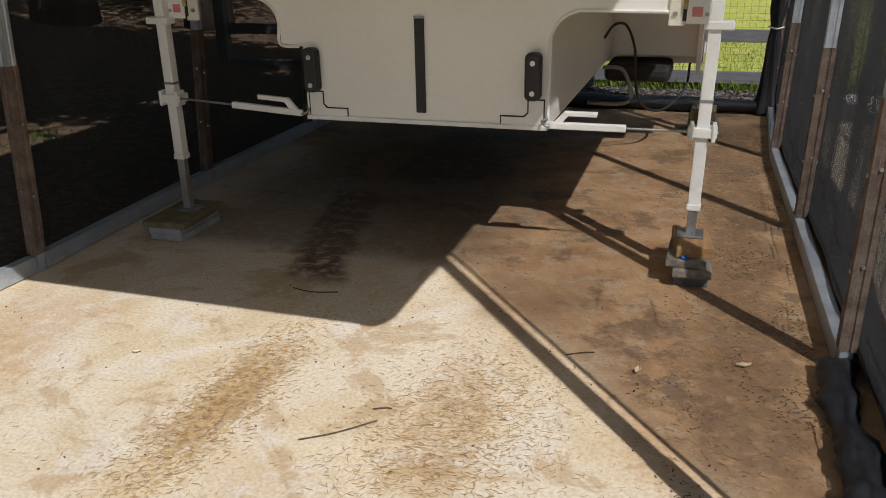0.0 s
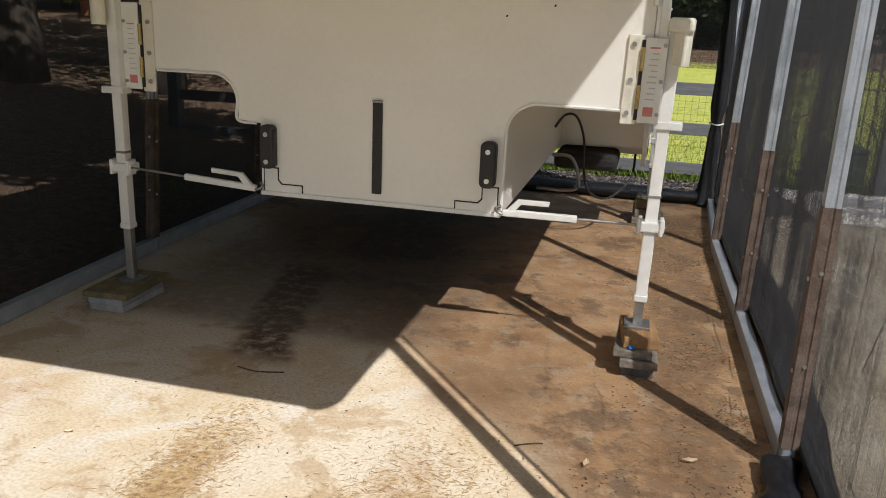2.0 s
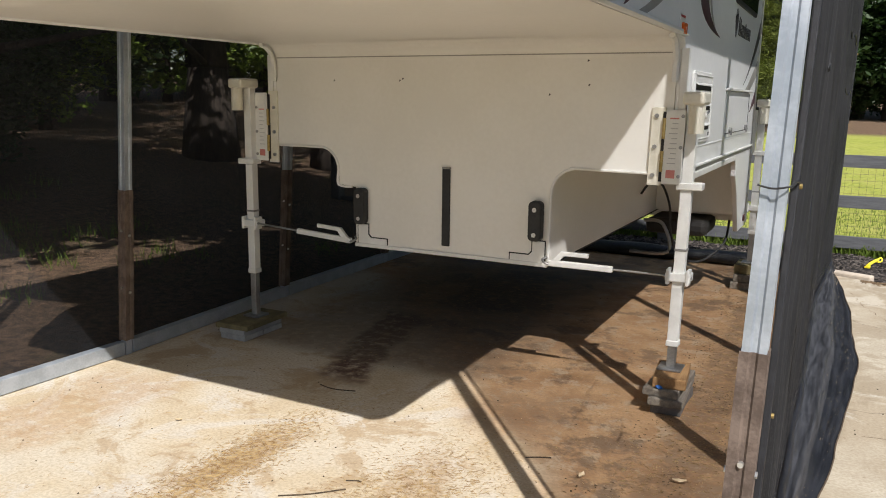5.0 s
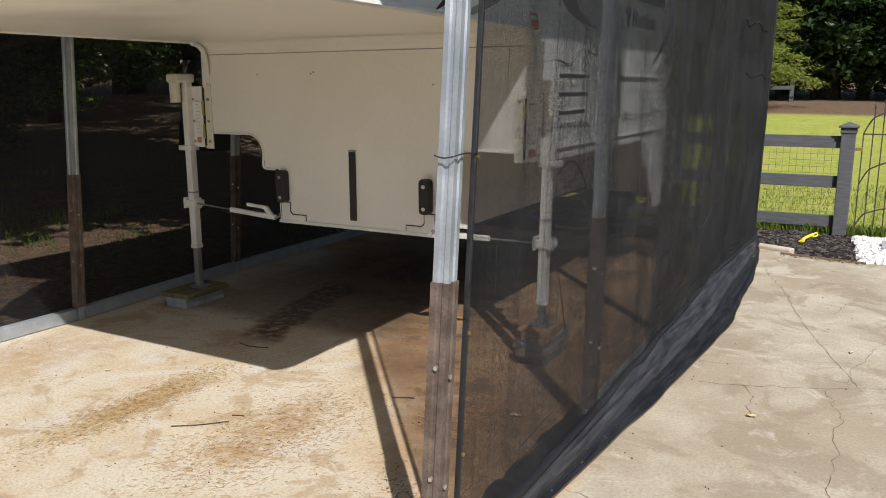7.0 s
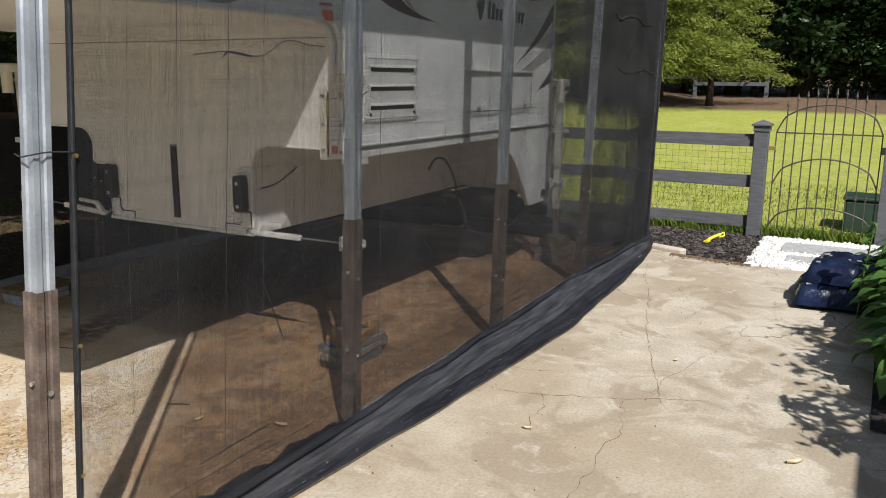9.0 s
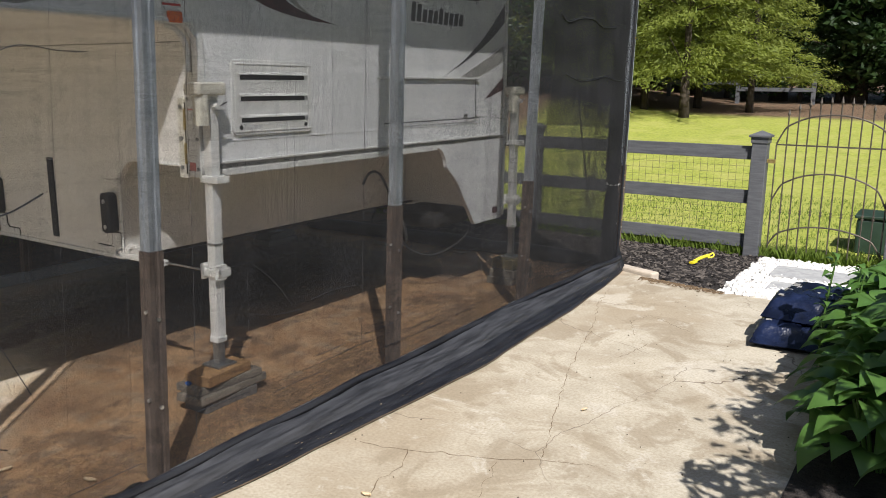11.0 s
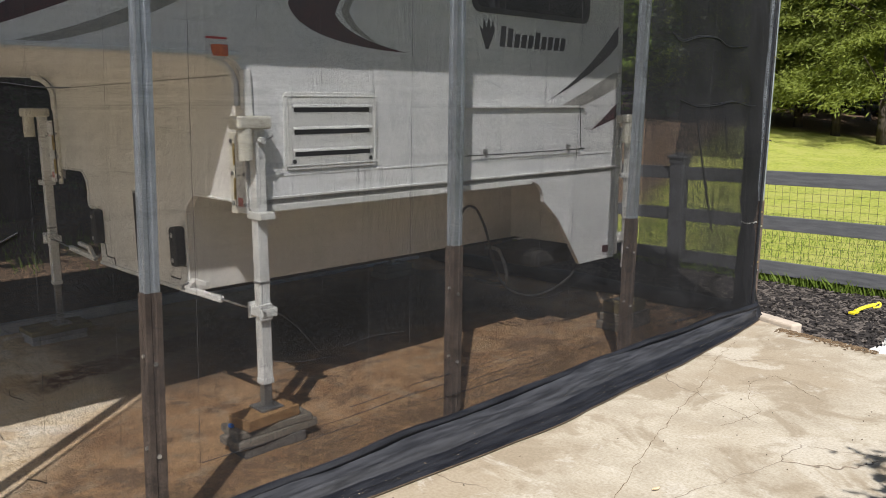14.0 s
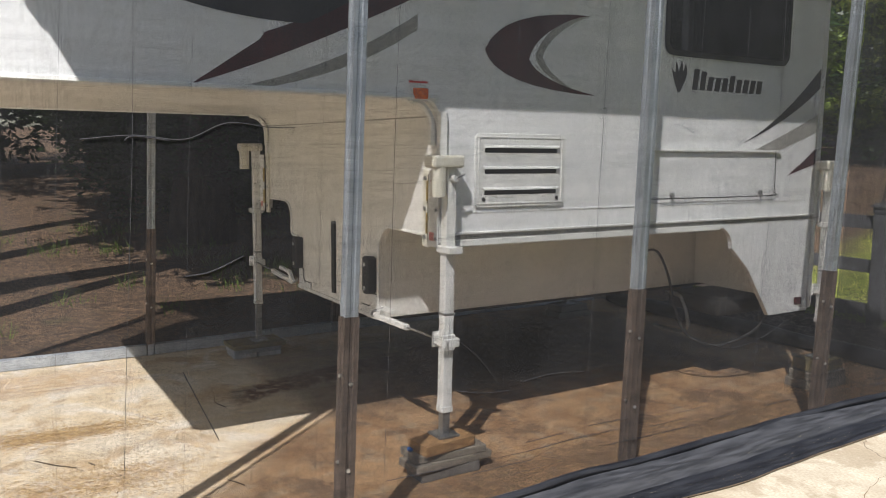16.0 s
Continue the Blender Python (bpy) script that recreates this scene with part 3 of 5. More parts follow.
for k in range(170):
    r = skirt_rows[spk.randrange(20, 236)]
    c = Vector(r[spk.choice((9, 11, 12, 13, 14, 15, 16, 17, 18))]) + Vector((0, spk.uniform(-0.012, 0.012), 0.003))
    w = spk.uniform(0.001, 0.0026)
    n0 = len(sv)
    sv += [c + Vector((-w, -w, 0)), c + Vector((w, -w * 0.6, 0.001)), c + Vector((w * 0.7, w, 0)), c + Vector((-w, w * 0.8, 0.001)), c + Vector((0, 0, w))]
    sf += [(n0, n0 + 1, n0 + 4), (n0 + 1, n0 + 2, n0 + 4), (n0 + 2, n0 + 3, n0 + 4), (n0 + 3, n0, n0 + 4)]
tagged(flat("speck", sv, sf, M_LEAFDRY, cloth_r), "pale specks of grit on the hem", kind="stuff")
# pressed creases and slack pleats of the cloth; highlights painted as lighter grey cords
rnd = random.Random(17)
for k, y in enumerate((0.30, 0.48, 0.69, 0.88, 1.12, 1.36, 1.66, 1.93, 2.21, 2.45, 2.70, 2.96, 3.3, 3.62, 3.9, 4.2, 4.55, 4.9, 5.3, 5.7)):
    wide = 0.0009 if k % 4 == 2 else 0.0005
    pts = [(CXO + sag(y, z, 0.05) + 0.003, y + 0.012 * noise.noise(Vector((z, k, 0))), z) for z in [0.2 + 0.28 * i for i in range(10)]]
    hang(part("crease", bend(pts, wide, seg=4), M_LIT_CREASE, cloth_r))
# slack pleats: grey cords paint lit crests, black cords the shade where they fold in
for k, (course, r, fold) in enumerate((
        (((0.54, 1.62), (0.70, 1.635), (0.86, 1.625), (1.00, 1.68), (1.15, 1.67), (1.25, 1.67)), 0.0030, M_LIT_CREASE), (((0.67, 1.618), (0.70, 1.632), (0.81, 1.62)), 0.0034, M_HEM),
        (((0.87, 1.18), (0.96, 1.19), (1.07, 1.235)), 0.0040, M_HEM), (((1.97, 0.63), (2.10, 0.60), (2.24, 0.59)), 0.0022, M_LIT_CREASE), (((1.97, 0.84), (2.08, 0.75), (2.19, 0.62)), 0.0020, M_LIT_CREASE),
        (((2.31, 0.62), (2.48, 0.63), (2.67, 0.61)), 0.0022, M_LIT_CREASE), (((3.47, 0.65), (3.70, 0.59), (3.95, 0.62), (4.13, 0.68)), 0.0022, M_LIT_CREASE), (((0.87, 0.86), (0.94, 0.72), (1.00, 0.60)), 0.0020, M_HEM),
        (((4.82, 2.045), (4.93, 2.0), (5.12, 2.035), (5.33, 2.04), (5.50, 1.995), (5.74, 2.01)), 0.0050, M_HEM), (((4.82, 2.055), (4.93, 2.012), (5.12, 2.045), (5.33, 2.05)), 0.0022, M_LIT_CREASE),
        (((4.95, 1.65), (5.15, 1.605), (5.36, 1.61), (5.60, 1.635), (5.83, 1.61), (5.94, 1.61)), 0.0050, M_HEM), (((5.15, 1.615), (5.36, 1.622), (5.60, 1.645)), 0.0022, M_LIT_CREASE),
        (((3.05, 1.70), (3.18, 1.73), (3.30, 1.69)), 0.0020, M_LIT_CREASE), (((4.45, 1.15), (4.60, 1.11), (4.75, 1.14)), 0.0020, M_LIT_CREASE))):
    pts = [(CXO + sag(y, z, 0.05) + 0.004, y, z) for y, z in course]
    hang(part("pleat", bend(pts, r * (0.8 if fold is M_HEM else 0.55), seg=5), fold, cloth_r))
# small pleats near the foot, their shaded folds drawn as black cords
for k in range(26):
    y0 = rnd.uniform(0.3, 5.4)
    z = rnd.uniform(0.17, 0.34)
    ln = rnd.uniform(0.2, 0.6)
    pts = [(CXO + sag(y0 + ln * i / 6, z, 0.05) + 0.005, y0 + ln * i / 6, z + 0.02 * noise.noise(Vector((y0 + ln * i / 4, k, 5)))) for i in range(7)]
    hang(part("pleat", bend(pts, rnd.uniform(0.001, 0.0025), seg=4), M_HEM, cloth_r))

hang(knit("overlap", -0.010, 1, 4.62, 6.14, 0.10, EAVE + 0.05, cloth_r, 0.0022, 0.00034, 0.00034, 0.00044, 0.04))
for pts in ([(-0.012, 4.85, 2.9), (-0.016, 5.02, 2.2), (-0.014, 5.25, 1.4), (-0.012, 5.50, 0.75)], [(-0.014, 5.35, 2.9), (-0.016, 5.45, 2.1), (-0.014, 5.62, 1.3)]):
    hang(part("cord", bend(pts, 0.006, seg=6), M_BLACK, cloth_r, "slack black cord behind the cloth"))
rows = []
for i in range(101):
    y = 0.10 + 1.36 * i / 100
    r = 0.034 + 0.018 * noise.noise(Vector((y * 5.1, 3, 0)))
    cx = wall_x(y) - 0.075 + 0.02 * noise.noise(Vector((y * 3.0, 8, 0)))
    rows.append([(cx + r * 1.7 * math.cos(a) * (1 + 0.55 * noise.noise(Vector((y * 13, a * 1.5, 1)))), y, 0.002 + r + r * math.sin(a) * (1 + 0.6 * noise.noise(Vector((y * 15, a * 2.5, 4))))) for a in [2 * math.pi * k / 14 for k in range(15)]])
strip("gathered_fold", rows, M_HEM, cloth_r, "slack black cloth bunched on the slab")

cloth_l = thing("shade_cloth", (-3.70, 3, 0), "black knitted shade cloth on the wooded side of the carport", "shade cloth", "shade cloth walls")
left_mesh = knit("mesh", 0.0, -1, 0.0, 6.12, 0.03, EAVE + 0.05, cloth_l, 0.0020, 0.00039, 0.00036, 0.00046, 0.03)
for v in left_mesh.data.vertices:
    v.co.x += float(np.interp(v.co.y + 3.0, [p[1] for p in LEFT], [p[0] for p in LEFT])) - 0.036 + 0.040 * v.co.z
part("edge_hem", leant(box(-3.71, -3.69, -0.03, 0.0, 0.05, EAVE + 0.05, 0.004), 0.040, 0.0), M_HEM, cloth_l)

# rolled cloth lying across the open back
roll = thing("rolled_cloth", (-1.8, 6.2, 0), "black cloth rolled up along the slab's back edge", "cloth")
rows = []
for i in range(121):
    x = -3.5 + 3.4 * i / 120
    r = 0.065 + 0.02 * noise.noise(Vector((x * 2.1, 0, 0)))
    rows.append([(x, 6.17 + r * 1.3 * math.cos(a), 0.065 + r * math.sin(a) + 0.01 * noise.noise(Vector((x * 5, a, 0)))) for a in [2 * math.pi * k / 10 for k in range(11)]])
strip("roll", rows, M_HEM, roll)
gather = thing("gathered_curtain", (-0.05, 6.15, 0), "black cloth curtain gathered and tied at the corner post", "curtain")
rows = []
for i in range(41):
    z = 0.02 + 2.9 * i / 40
    r = 0.055 + 0.025 * noise.noise(Vector((0, z * 2, 3))) - 0.02 * math.exp(-((z - 0.75) / 0.08) ** 2) + 0.06 * max(0, 0.2 - z) / 0.2
    rows.append([(-0.04 + 0.03 * noise.noise(Vector((z, 1, 1))) + r * (1 + 0.25 * math.sin(5 * a + z * 3)) * math.cos(a), 6.17 + r * (1 + 0.25 * math.sin(5 * a + z * 3)) * math.sin(a), z) for a in [2 * math.pi * k / 20 for k in range(21)]])
strip("folds", rows, M_HEM, gather)
knit("loose_end", 6.16, 1, -0.72, -0.06, 1.22, 2.95, gather, 0.0035, 0.0010, 0.0010, 0.0012, 0.5, True)
part("tie", bend([(-0.10, 6.17, 0.75), (-0.04, 6.11, 0.74), (0.02, 6.17, 0.75), (-0.04, 6.23, 0.76), (-0.10, 6.17, 0.75)], 0.006), M_WHITE, gather)

# ---- truck camper ----
CX = -1.87
SR, SL = -0.62, -3.12          # outer sides
YF, YB, YN = 2.28, 5.25, 0.01  # front wall, back wall, nose of the cabover
ZW, ZC, ZT = 1.14, 1.84, 3.02  # wing underside, cabover underside, top
BR, BL, ZB = -1.27, -2.50, 0.65
camper = thing("truck_camper", (CX, 3.5, 0.0), "white and cream truck camper standing on four jacks", "camper")


def arc(ca, cb, r, a0, a1, n=6):
    return [(ca + r * math.cos(radians(a0 + (a1 - a0) * i / n)), cb + r * math.sin(radians(a0 + (a1 - a0) * i / n))) for i in range(n + 1)]


# side outline in y, z; the cabover's nose is rounded
side_line = [(YF + 0.0, 1.17)] + arc(YF - 0.10, ZC + 0.0 - 0.10, 0.10, 0, 90, 5)
side_line += [(YN + 0.29, ZC)] + arc(YN + 0.28, ZC + 0.28, 0.28, 268, 180, 8) + arc(YN + 0.45, ZT - 0.40, 0.40, 170, 90, 6)
side_line += [(YB, ZT), (YB, 0.53), (4.84, 0.53), (4.60, 0.86)] + arc(4.30, 1.00, 0.14, 0, 90, 5) + [(YF, ZW)]
seen_line = []
for p in side_line:
    if not seen_line or (abs(p[0] - seen_line[-1][0]) + abs(p[1] - seen_line[-1][1])) > 1e-4:
        seen_line.append(p)
for s, x0, x1 in (("side_wall", SR - 0.035, SR), ("side_wall", SL, SL + 0.035)):
    lift = x1 < CX
    part(s, prism([(u, 1.24) if lift and 1.13 < v < 1.18 and u < 4.4 else (u, v) for u, v in seen_line], "x", x0, x1, 0.004), M_SIDE, camper, "white siding with printed swooshes")

# front wall with the wheel notches cut out of its lower corners
front = [(BL - 0.0, ZB), (BR, ZB)] + [(BR + 0.005, 1.03)] + arc(BR + 0.145, 1.04, 0.14, 180, 90, 6) + [(SR - 0.037, 1.175), (SR - 0.037, ZC + 0.1)]
front += [(SL + 0.037, ZC + 0.1), (SL + 0.037, 1.23)] + arc(BL - 0.25, 1.10, 0.13, 90, 0, 6) + [(BL - 0.12, 1.01), (BL, 1.0)]
part("front_wall", prism(front, "y", YF, YF + 0.04, 0.004), M_FRP, camper, "cream fibreglass front wall")
lip = [(BR + 0.0, ZB)] + [(BR + 0.005, 1.03)] + arc(BR + 0.145, 1.04, 0.14, 180, 90, 8) + [(SR - 0.06, 1.175)]
part("notch_trim", bend([(u, YF - 0.004, v) for u, v in lip], 0.008, seg=6), M_WHITE, camper)
lip = [(SL + 0.06, 1.23)] + arc(BL - 0.25, 1.10, 0.13, 90, 0, 8) + [(BL - 0.12, 1.01), (BL - 0.02, 1.0)]
part("notch_trim", bend([(u, YF - 0.004, v) for u, v in lip], 0.008, seg=6), M_WHITE, camper)
part("bottom_trim", box(BL, BR, YF - 0.012, YF + 0.0, ZB - 0.008, ZB + 0.014, 0.003), M_WHITE, camper)
part("seam_strip", box(SL + 0.05, SR - 0.05, YF - 0.004, YF, 1.757, 1.763), M_GREYV, camper)

# lower box between the wheel notches, wings and back
part("lower_box", box(BL, BR, YF + 0.04, YB - 0.02, ZB, 1.30, 0.006), M_FRP, camper, "cream fibreglass lower box")
part("wing_floor", box(BR, SR - 0.036, YF + 0.04, YB - 0.02, ZW + 0.03, ZW + 0.07), M_FRP, camper)
part("wing_floor", box(SL + 0.036, BL, YF + 0.04, YB - 0.02, 1.245, 1.285), M_FRP, camper)
part("well_back", box(BR + 0.002, SR - 0.036, 4.85, 4.88, 0.66, ZW + 0.03), M_FRP, camper)
part("well_back", box(SL + 0.036, BL - 0.002, 4.85, 4.88, 0.66, ZW + 0.03), M_FRP, camper)
part("back_wall", box(SL + 0.036, SR - 0.036, YB - 0.04, YB - 0.002, 0.56, ZT - 0.02), M_SIDE, camper)
part("underside_pan", box(BL + 0.02, BR - 0.02, YF + 0.06, YB - 0.1, ZB - 0.02, ZB - 0.004), M_TANK, camper)

# cabover: underside, nose and roof as one bent sheet
nose = [(YF + 0.0, ZC), (YN + 0.29, ZC)] + arc(YN + 0.28, ZC + 0.28, 0.28, 268, 180, 8) + arc(YN + 0.45, ZT - 0.40, 0.40, 170, 90, 8) + [(YB, ZT)]
rows = []
for yy, zz in nose:
    rows.append([(SL + 0.036, yy, zz), (CX, yy, zz + 0.002), (SR - 0.036, yy, zz)])
sheet = strip("cabover_shell", rows, M_FRP, camper, "cream fibreglass cabover shell")
for s in (SR, SL):
    t = 1 if s == SR else -1
    pts = [(s + 0.002 * t, u, v) for u, v in [(YF - 0.02, ZC + 0.004), (1.2, ZC + 0.004), (YN + 0.30, ZC + 0.004)] + arc(YN + 0.28, ZC + 0.28, 0.276, 268, 180, 8) + [(YN + 0.02, 2.5)]]
    part("edge_trim", bend(pts, 0.014, seg=6), M_WHITE, camper, "white edge moulding")
    fillet = [(s - t * 0.04, YF - 0.02, 1.62)] + [(s - t * (0.04 + 0.0 * k), YF - 0.02 - 0.12 * (1 - math.cos(k * math.pi / 10)), 1.70 + 0.13 * math.sin(k * math.pi / 10)) for k in range(6)]
    part("corner_moulding", bend(fillet, 0.016, seg=6), M_WHITE, camper)
    part("corner_trim", box(s - 0.02, s + 0.02, YF - 0.012, YF + 0.03, 1.15, ZC - 0.06, 0.006), M_WHITE, camper)
part("cove", prism([(YF, ZC), (YF - 0.10, ZC)] + arc(YF - 0.10, ZC - 0.10, 0.10, 90, 0, 6), "x", SL + 0.037, SR - 0.037), M_FRP, camper)

# side fittings on the driveway side
XO = SR


def decal(name, pts, material, k=0, label=""):
    return part(name, prism(pts, "x", XO - 0.001, XO + 0.0015 + 0.001 * k), material, camper, label)


def curve3(a, b, c, n=8):
    return [((1 - t) ** 2 * a[0] + 2 * t * (1 - t) * b[0] + t * t * c[0], (1 - t) ** 2 * a[1] + 2 * t * (1 - t) * b[1] + t * t * c[1]) for t in [i / n for i in range(n + 1)]]


sw = curve3((3.20, 2.31), (2.62, 2.30), (2.53, 2.09)) + curve3((2.53, 2.09), (2.58, 1.91), (3.27, 1.895))[1:] + curve3((3.27, 1.895), (2.86, 1.95), (2.80, 2.06))[1:] + curve3((2.80, 2.06), (2.84, 2.22), (3.20, 2.31))[1:-1]
decal("crescent", sw, M_MAROON, 0, "maroon and charcoal crescent decal")
sw = curve3((3.22, 2.315), (2.90, 2.26), (2.84, 2.08)) + curve3((2.84, 2.08), (2.86, 1.98), (3.10, 1.92))[1:] + curve3((3.10, 1.92), (2.92, 1.99), (2.885, 2.08))[1:] + curve3((2.885, 2.08), (2.94, 2.22), (3.22, 2.315))[1:-1]
decal("crescent", sw, M_GREYV, 1)
decal("swoosh", curve3((1.11, 1.85), (1.55, 1.99), (2.35, 2.40)) + curve3((2.15, 2.44), (1.75, 2.20), (1.42, 2.08))[0:] + [(1.40, 2.05)], M_MAROON, 0, "maroon swoosh decal")
decal("swoosh", curve3((1.02, 2.19), (1.30, 2.12), (1.60, 2.13)) + curve3((1.62, 2.14), (1.85, 2.25), (2.1, 2.45)) + [(1.45, 2.40), (1.15, 2.28)], M_INK, 1, "charcoal swoosh decal")
decal("swoosh", curve3((1.34, 1.86), (1.75, 1.96), (2.15, 2.22)) + curve3((2.15, 2.15), (1.85, 1.95), (1.46, 1.86)), M_GREYV, 0, "grey swoosh decal")
decal("swoosh", curve3((4.46, 1.65), (4.85, 1.80), (5.23, 2.16)) + curve3((5.23, 2.03), (4.95, 1.82), (4.46, 1.65))[:-1], M_INK, 1, "charcoal swoosh decal")
decal("swoosh", curve3((3.86, 1.41), (4.5, 1.55), (5.23, 1.86)) + curve3((5.23, 1.74), (4.6, 1.52), (3.86, 1.41))[:-1], M_GREYV, 0, "grey swoosh decal")
decal("swoosh", curve3((4.94, 1.455), (5.08, 1.53), (5.23, 1.63)) + [(5.23, 1.53)], M_MAROON, 1)
# brand lettering as plain slanted bars, emblem as a plain fan
y = 4.00
for k in range(10):
    h = (0.12, 0.11, 0.08, 0.08, 0.08, 0.10, 0.08, 0.08, 0.08, 0.08)[k]
    decal("lettering_bar", [(y, 1.965), (y + 0.045, 1.965), (y + 0.06, 1.965 + h), (y + 0.015, 1.965 + h)], M_INK, 0)
    y += 0.064
decal("emblem", [(3.88, 1.945), (3.90, 1.945), (3.955, 2.05), (3.94, 2.11), (3.92, 2.06), (3.905, 2.125), (3.885, 2.06), (3.86, 2.12), (3.855, 2.05), (3.825, 2.08), (3.845, 2.02)], M_INK, 1, "dark fan-shaped emblem")
# window
win = part("window", prism(round_rect(3.76, 4.88, 2.15, 2.86, 0.07), "x", XO - 0.002, XO + 0.012, 0.004), M_BLACK, camper, "dark framed side window")
part("pane", prism(round_rect(3.79, 4.85, 2.18, 2.83, 0.05), "x", XO + 0.012, XO + 0.015), M_GLASS, win, "dark tinted glass")
# fridge vent
vent = part("vent_panel", prism(round_rect(2.475, 3.04, 1.315, 1.685, 0.03), "x", XO, XO + 0.014, 0.004), M_WHITE, camper, "white louvred vent panel")
part("vent_frame", bend([(XO + 0.014, u, v) for u, v in round_rect(2.495, 3.02, 1.335, 1.665, 0.02)] + [(XO + 0.014, 3.02, 1.645)], 0.005, seg=6), M_WHITE, vent)
for z in (1.615, 1.51, 1.405):
    part("slot", box(XO + 0.010, XO + 0.0155, 2.53, 2.985, z - 0.026, z + 0.012), M_TANK, vent)
    part("louvre", prism([(XO + 0.012, z + 0.014), (XO + 0.030, z + 0.002), (XO + 0.030, z - 0.003), (XO + 0.012, z + 0.008)], "y", 2.52, 2.995), M_WHITE, vent)
for u in (2.525, 2.99):
    part("screw", rod((XO + 0.012, u, 1.355), (XO + 0.018, u, 1.355), 0.011, 10), M_TANK, vent)
# luggage hatch
hatch = part("hatch", prism(round_rect(3.66, 4.83, 1.305, 1.60, 0.03), "x", XO, XO + 0.008, 0.003), M_SIDE, camper, "white luggage hatch with two latches")
part("drip_rail", box(XO, XO + 0.03, 3.64, 4.84, 1.602, 1.618, 0.004), M_WHITE, hatch)
part("seam", bend([(XO + 0.008, u, v) for u, v in ((4.80, 1.59), (4.805, 1.36), (4.77, 1.33), (3.70, 1.33))], 0.003, seg=5), M_INK, hatch)
for u in (3.86, 4.66):
    bm = rod((XO + 0.006, u, 1.35), (XO + 0.022, u, 1.35), 0.016, 10)
    box(XO + 0.018, XO + 0.030, u - 0.006, u + 0.006, 1.315, 1.365, 0.003, bm)
    part("latch", bm, M_STEEL, hatch, "chrome thumb latch")
# belt mouldings and ribs of the siding
part("belt_trim", box(XO, XO + 0.018, YF + 0.02, 5.25, 1.185, 1.197, 0.003), M_WHITE, camper)
# shadow line below the belt trim, drawn as a grey strip
part("belt_shadow_gap", box(XO - 0.002, XO + 0.003, YF + 0.02, 5.25, 1.160, 1.184), M_GREYV, camper, "grey strip painting the shadow line under the belt trim")
part("skirt_trim", box(XO - 0.002, XO + 0.014, YF + 0.02, 4.30, 1.125, 1.158, 0.004), M_WHITE, camper)
for z in (1.29, 2.55, 2.75):
    part("siding_rib", box(XO - 0.001, XO + 0.0035, YF + 0.02, 5.24, z, z + 0.006), M_SIDE, camper)
part("rear_corner_trim", box(XO - 0.03, XO + 0.012, 5.235, 5.275, 0.55, ZT, 0.005), M_WHITE, camper)
mk = part("marker_lamp", box(XO + 0.001, XO + 0.016, 2.125, 2.205, 1.835, 1.885, 0.006), M_ORANGE, camper, "orange side marker reflector")
sticker = part("sticker", box(XO, XO + 0.0025, 2.10, 2.21, 1.825, 1.925), M_WHITE, camper, "white label with red line")
part("print_bar", box(XO + 0.0025, XO + 0.0032, 2.105, 2.205, 1.908, 1.918), M_RED, sticker)
part("tail_light", box(XO, XO + 0.01, 5.10, 5.17, 0.58, 0.63, 0.004), M_MAROON, camper, "dark red side reflector")
# front wall fittings
part("centre_strip", box(-1.910, -1.862, YF - 0.014, YF, 0.70, 1.14, 0.004), M_BLACK, camper, "black rubber strip on the front wall")
part("strip_cap", box(-1.912, -1.860, YF - 0.016, YF, 1.14, 1.152, 0.003), M_STEEL, camper)
for x, t in ((-1.335, 1), (-2.445, -1)):
    bump = part("bumper", prism(round_rect(x - 0.037, x + 0.037, 0.785, 1.00, 0.025), "y", YF - 0.06, YF, 0.010), M_BLACK, camper, "black rubber bumper block")
    for z in (0.82, 0.955):
        part("bolt", rod((x, YF - 0.064, z), (x, YF - 0.058, z), 0.012, 10), M_SCREW, bump)
    a = BR if t > 0 else BL
    part("sealant", prism([(a - t * 0.226, 0.652), (a - t * 0.014, 0.652), (a - t * 0.014, 0.786), (a - t * 0.096, 0.786), (a - t * 0.096, 0.724), (a - t * 0.114, 0.706), (a - t * 0.226, 0.706)][::t], "y", YF - 0.003, YF + 0.001), M_TANK, camper, "dark sealant edge of the bracket")
    brk = part("anchor_bracket", prism([(a - t * 0.22, 0.655), (a - t * 0.02, 0.655), (a - t * 0.02, 0.78), (a - t * 0.09, 0.78), (a - t * 0.09, 0.72), (a - t * 0.11, 0.70), (a - t * 0.22, 0.70)][::t], "y", YF - 0.006, YF + 0.0, 0.002), M_WHITE, camper, "white tie-down bracket")
    part("eye_bolt", bend([(a + t * 0.0, YF - 0.01, 0.70), (a - t * 0.02, YF - 0.03, 0.69), (a + t * 0.0, YF - 0.045, 0.675), (a + t * 0.03, YF - 0.03, 0.67)], 0.007), M_STEEL, brk)
for x, z in ((-2.2, 1.62), (-2.18, 1.63), (-2.65, 1.62), (-1.1, 1.72), (-1.09, 1.60), (-1.3, 1.55)):
    part("scuff", prism([(x, z), (x + 0.008, z + 0.002), (x + 0.011, z + 0.009), (x + 0.003, z + 0.011)], "y", YF - 0.0015, YF), M_TANK, camper)
# hoses in the wheel well
part("drain_hose", bend([(-1.265, 4.30, 0.84), (-1.20, 4.30, 0.93), (-1.12, 4.32, 0.92), (-1.06, 4.36, 0.76), (-1.05, 4.42, 0.55), (-1.0, 4.5, 0.36), (-0.86, 4.65, 0.30), (-0.72, 4.85, 0.42), (-0.70, 4.95, 0.60)], 0.009), M_BLACK, camper, "black drain hose")
part("tank", box(BR - 0.02, -0.82, 4.6, 5.1, 0.50, 0.62, 0.04), M_TANK, camper, "black holding tank")
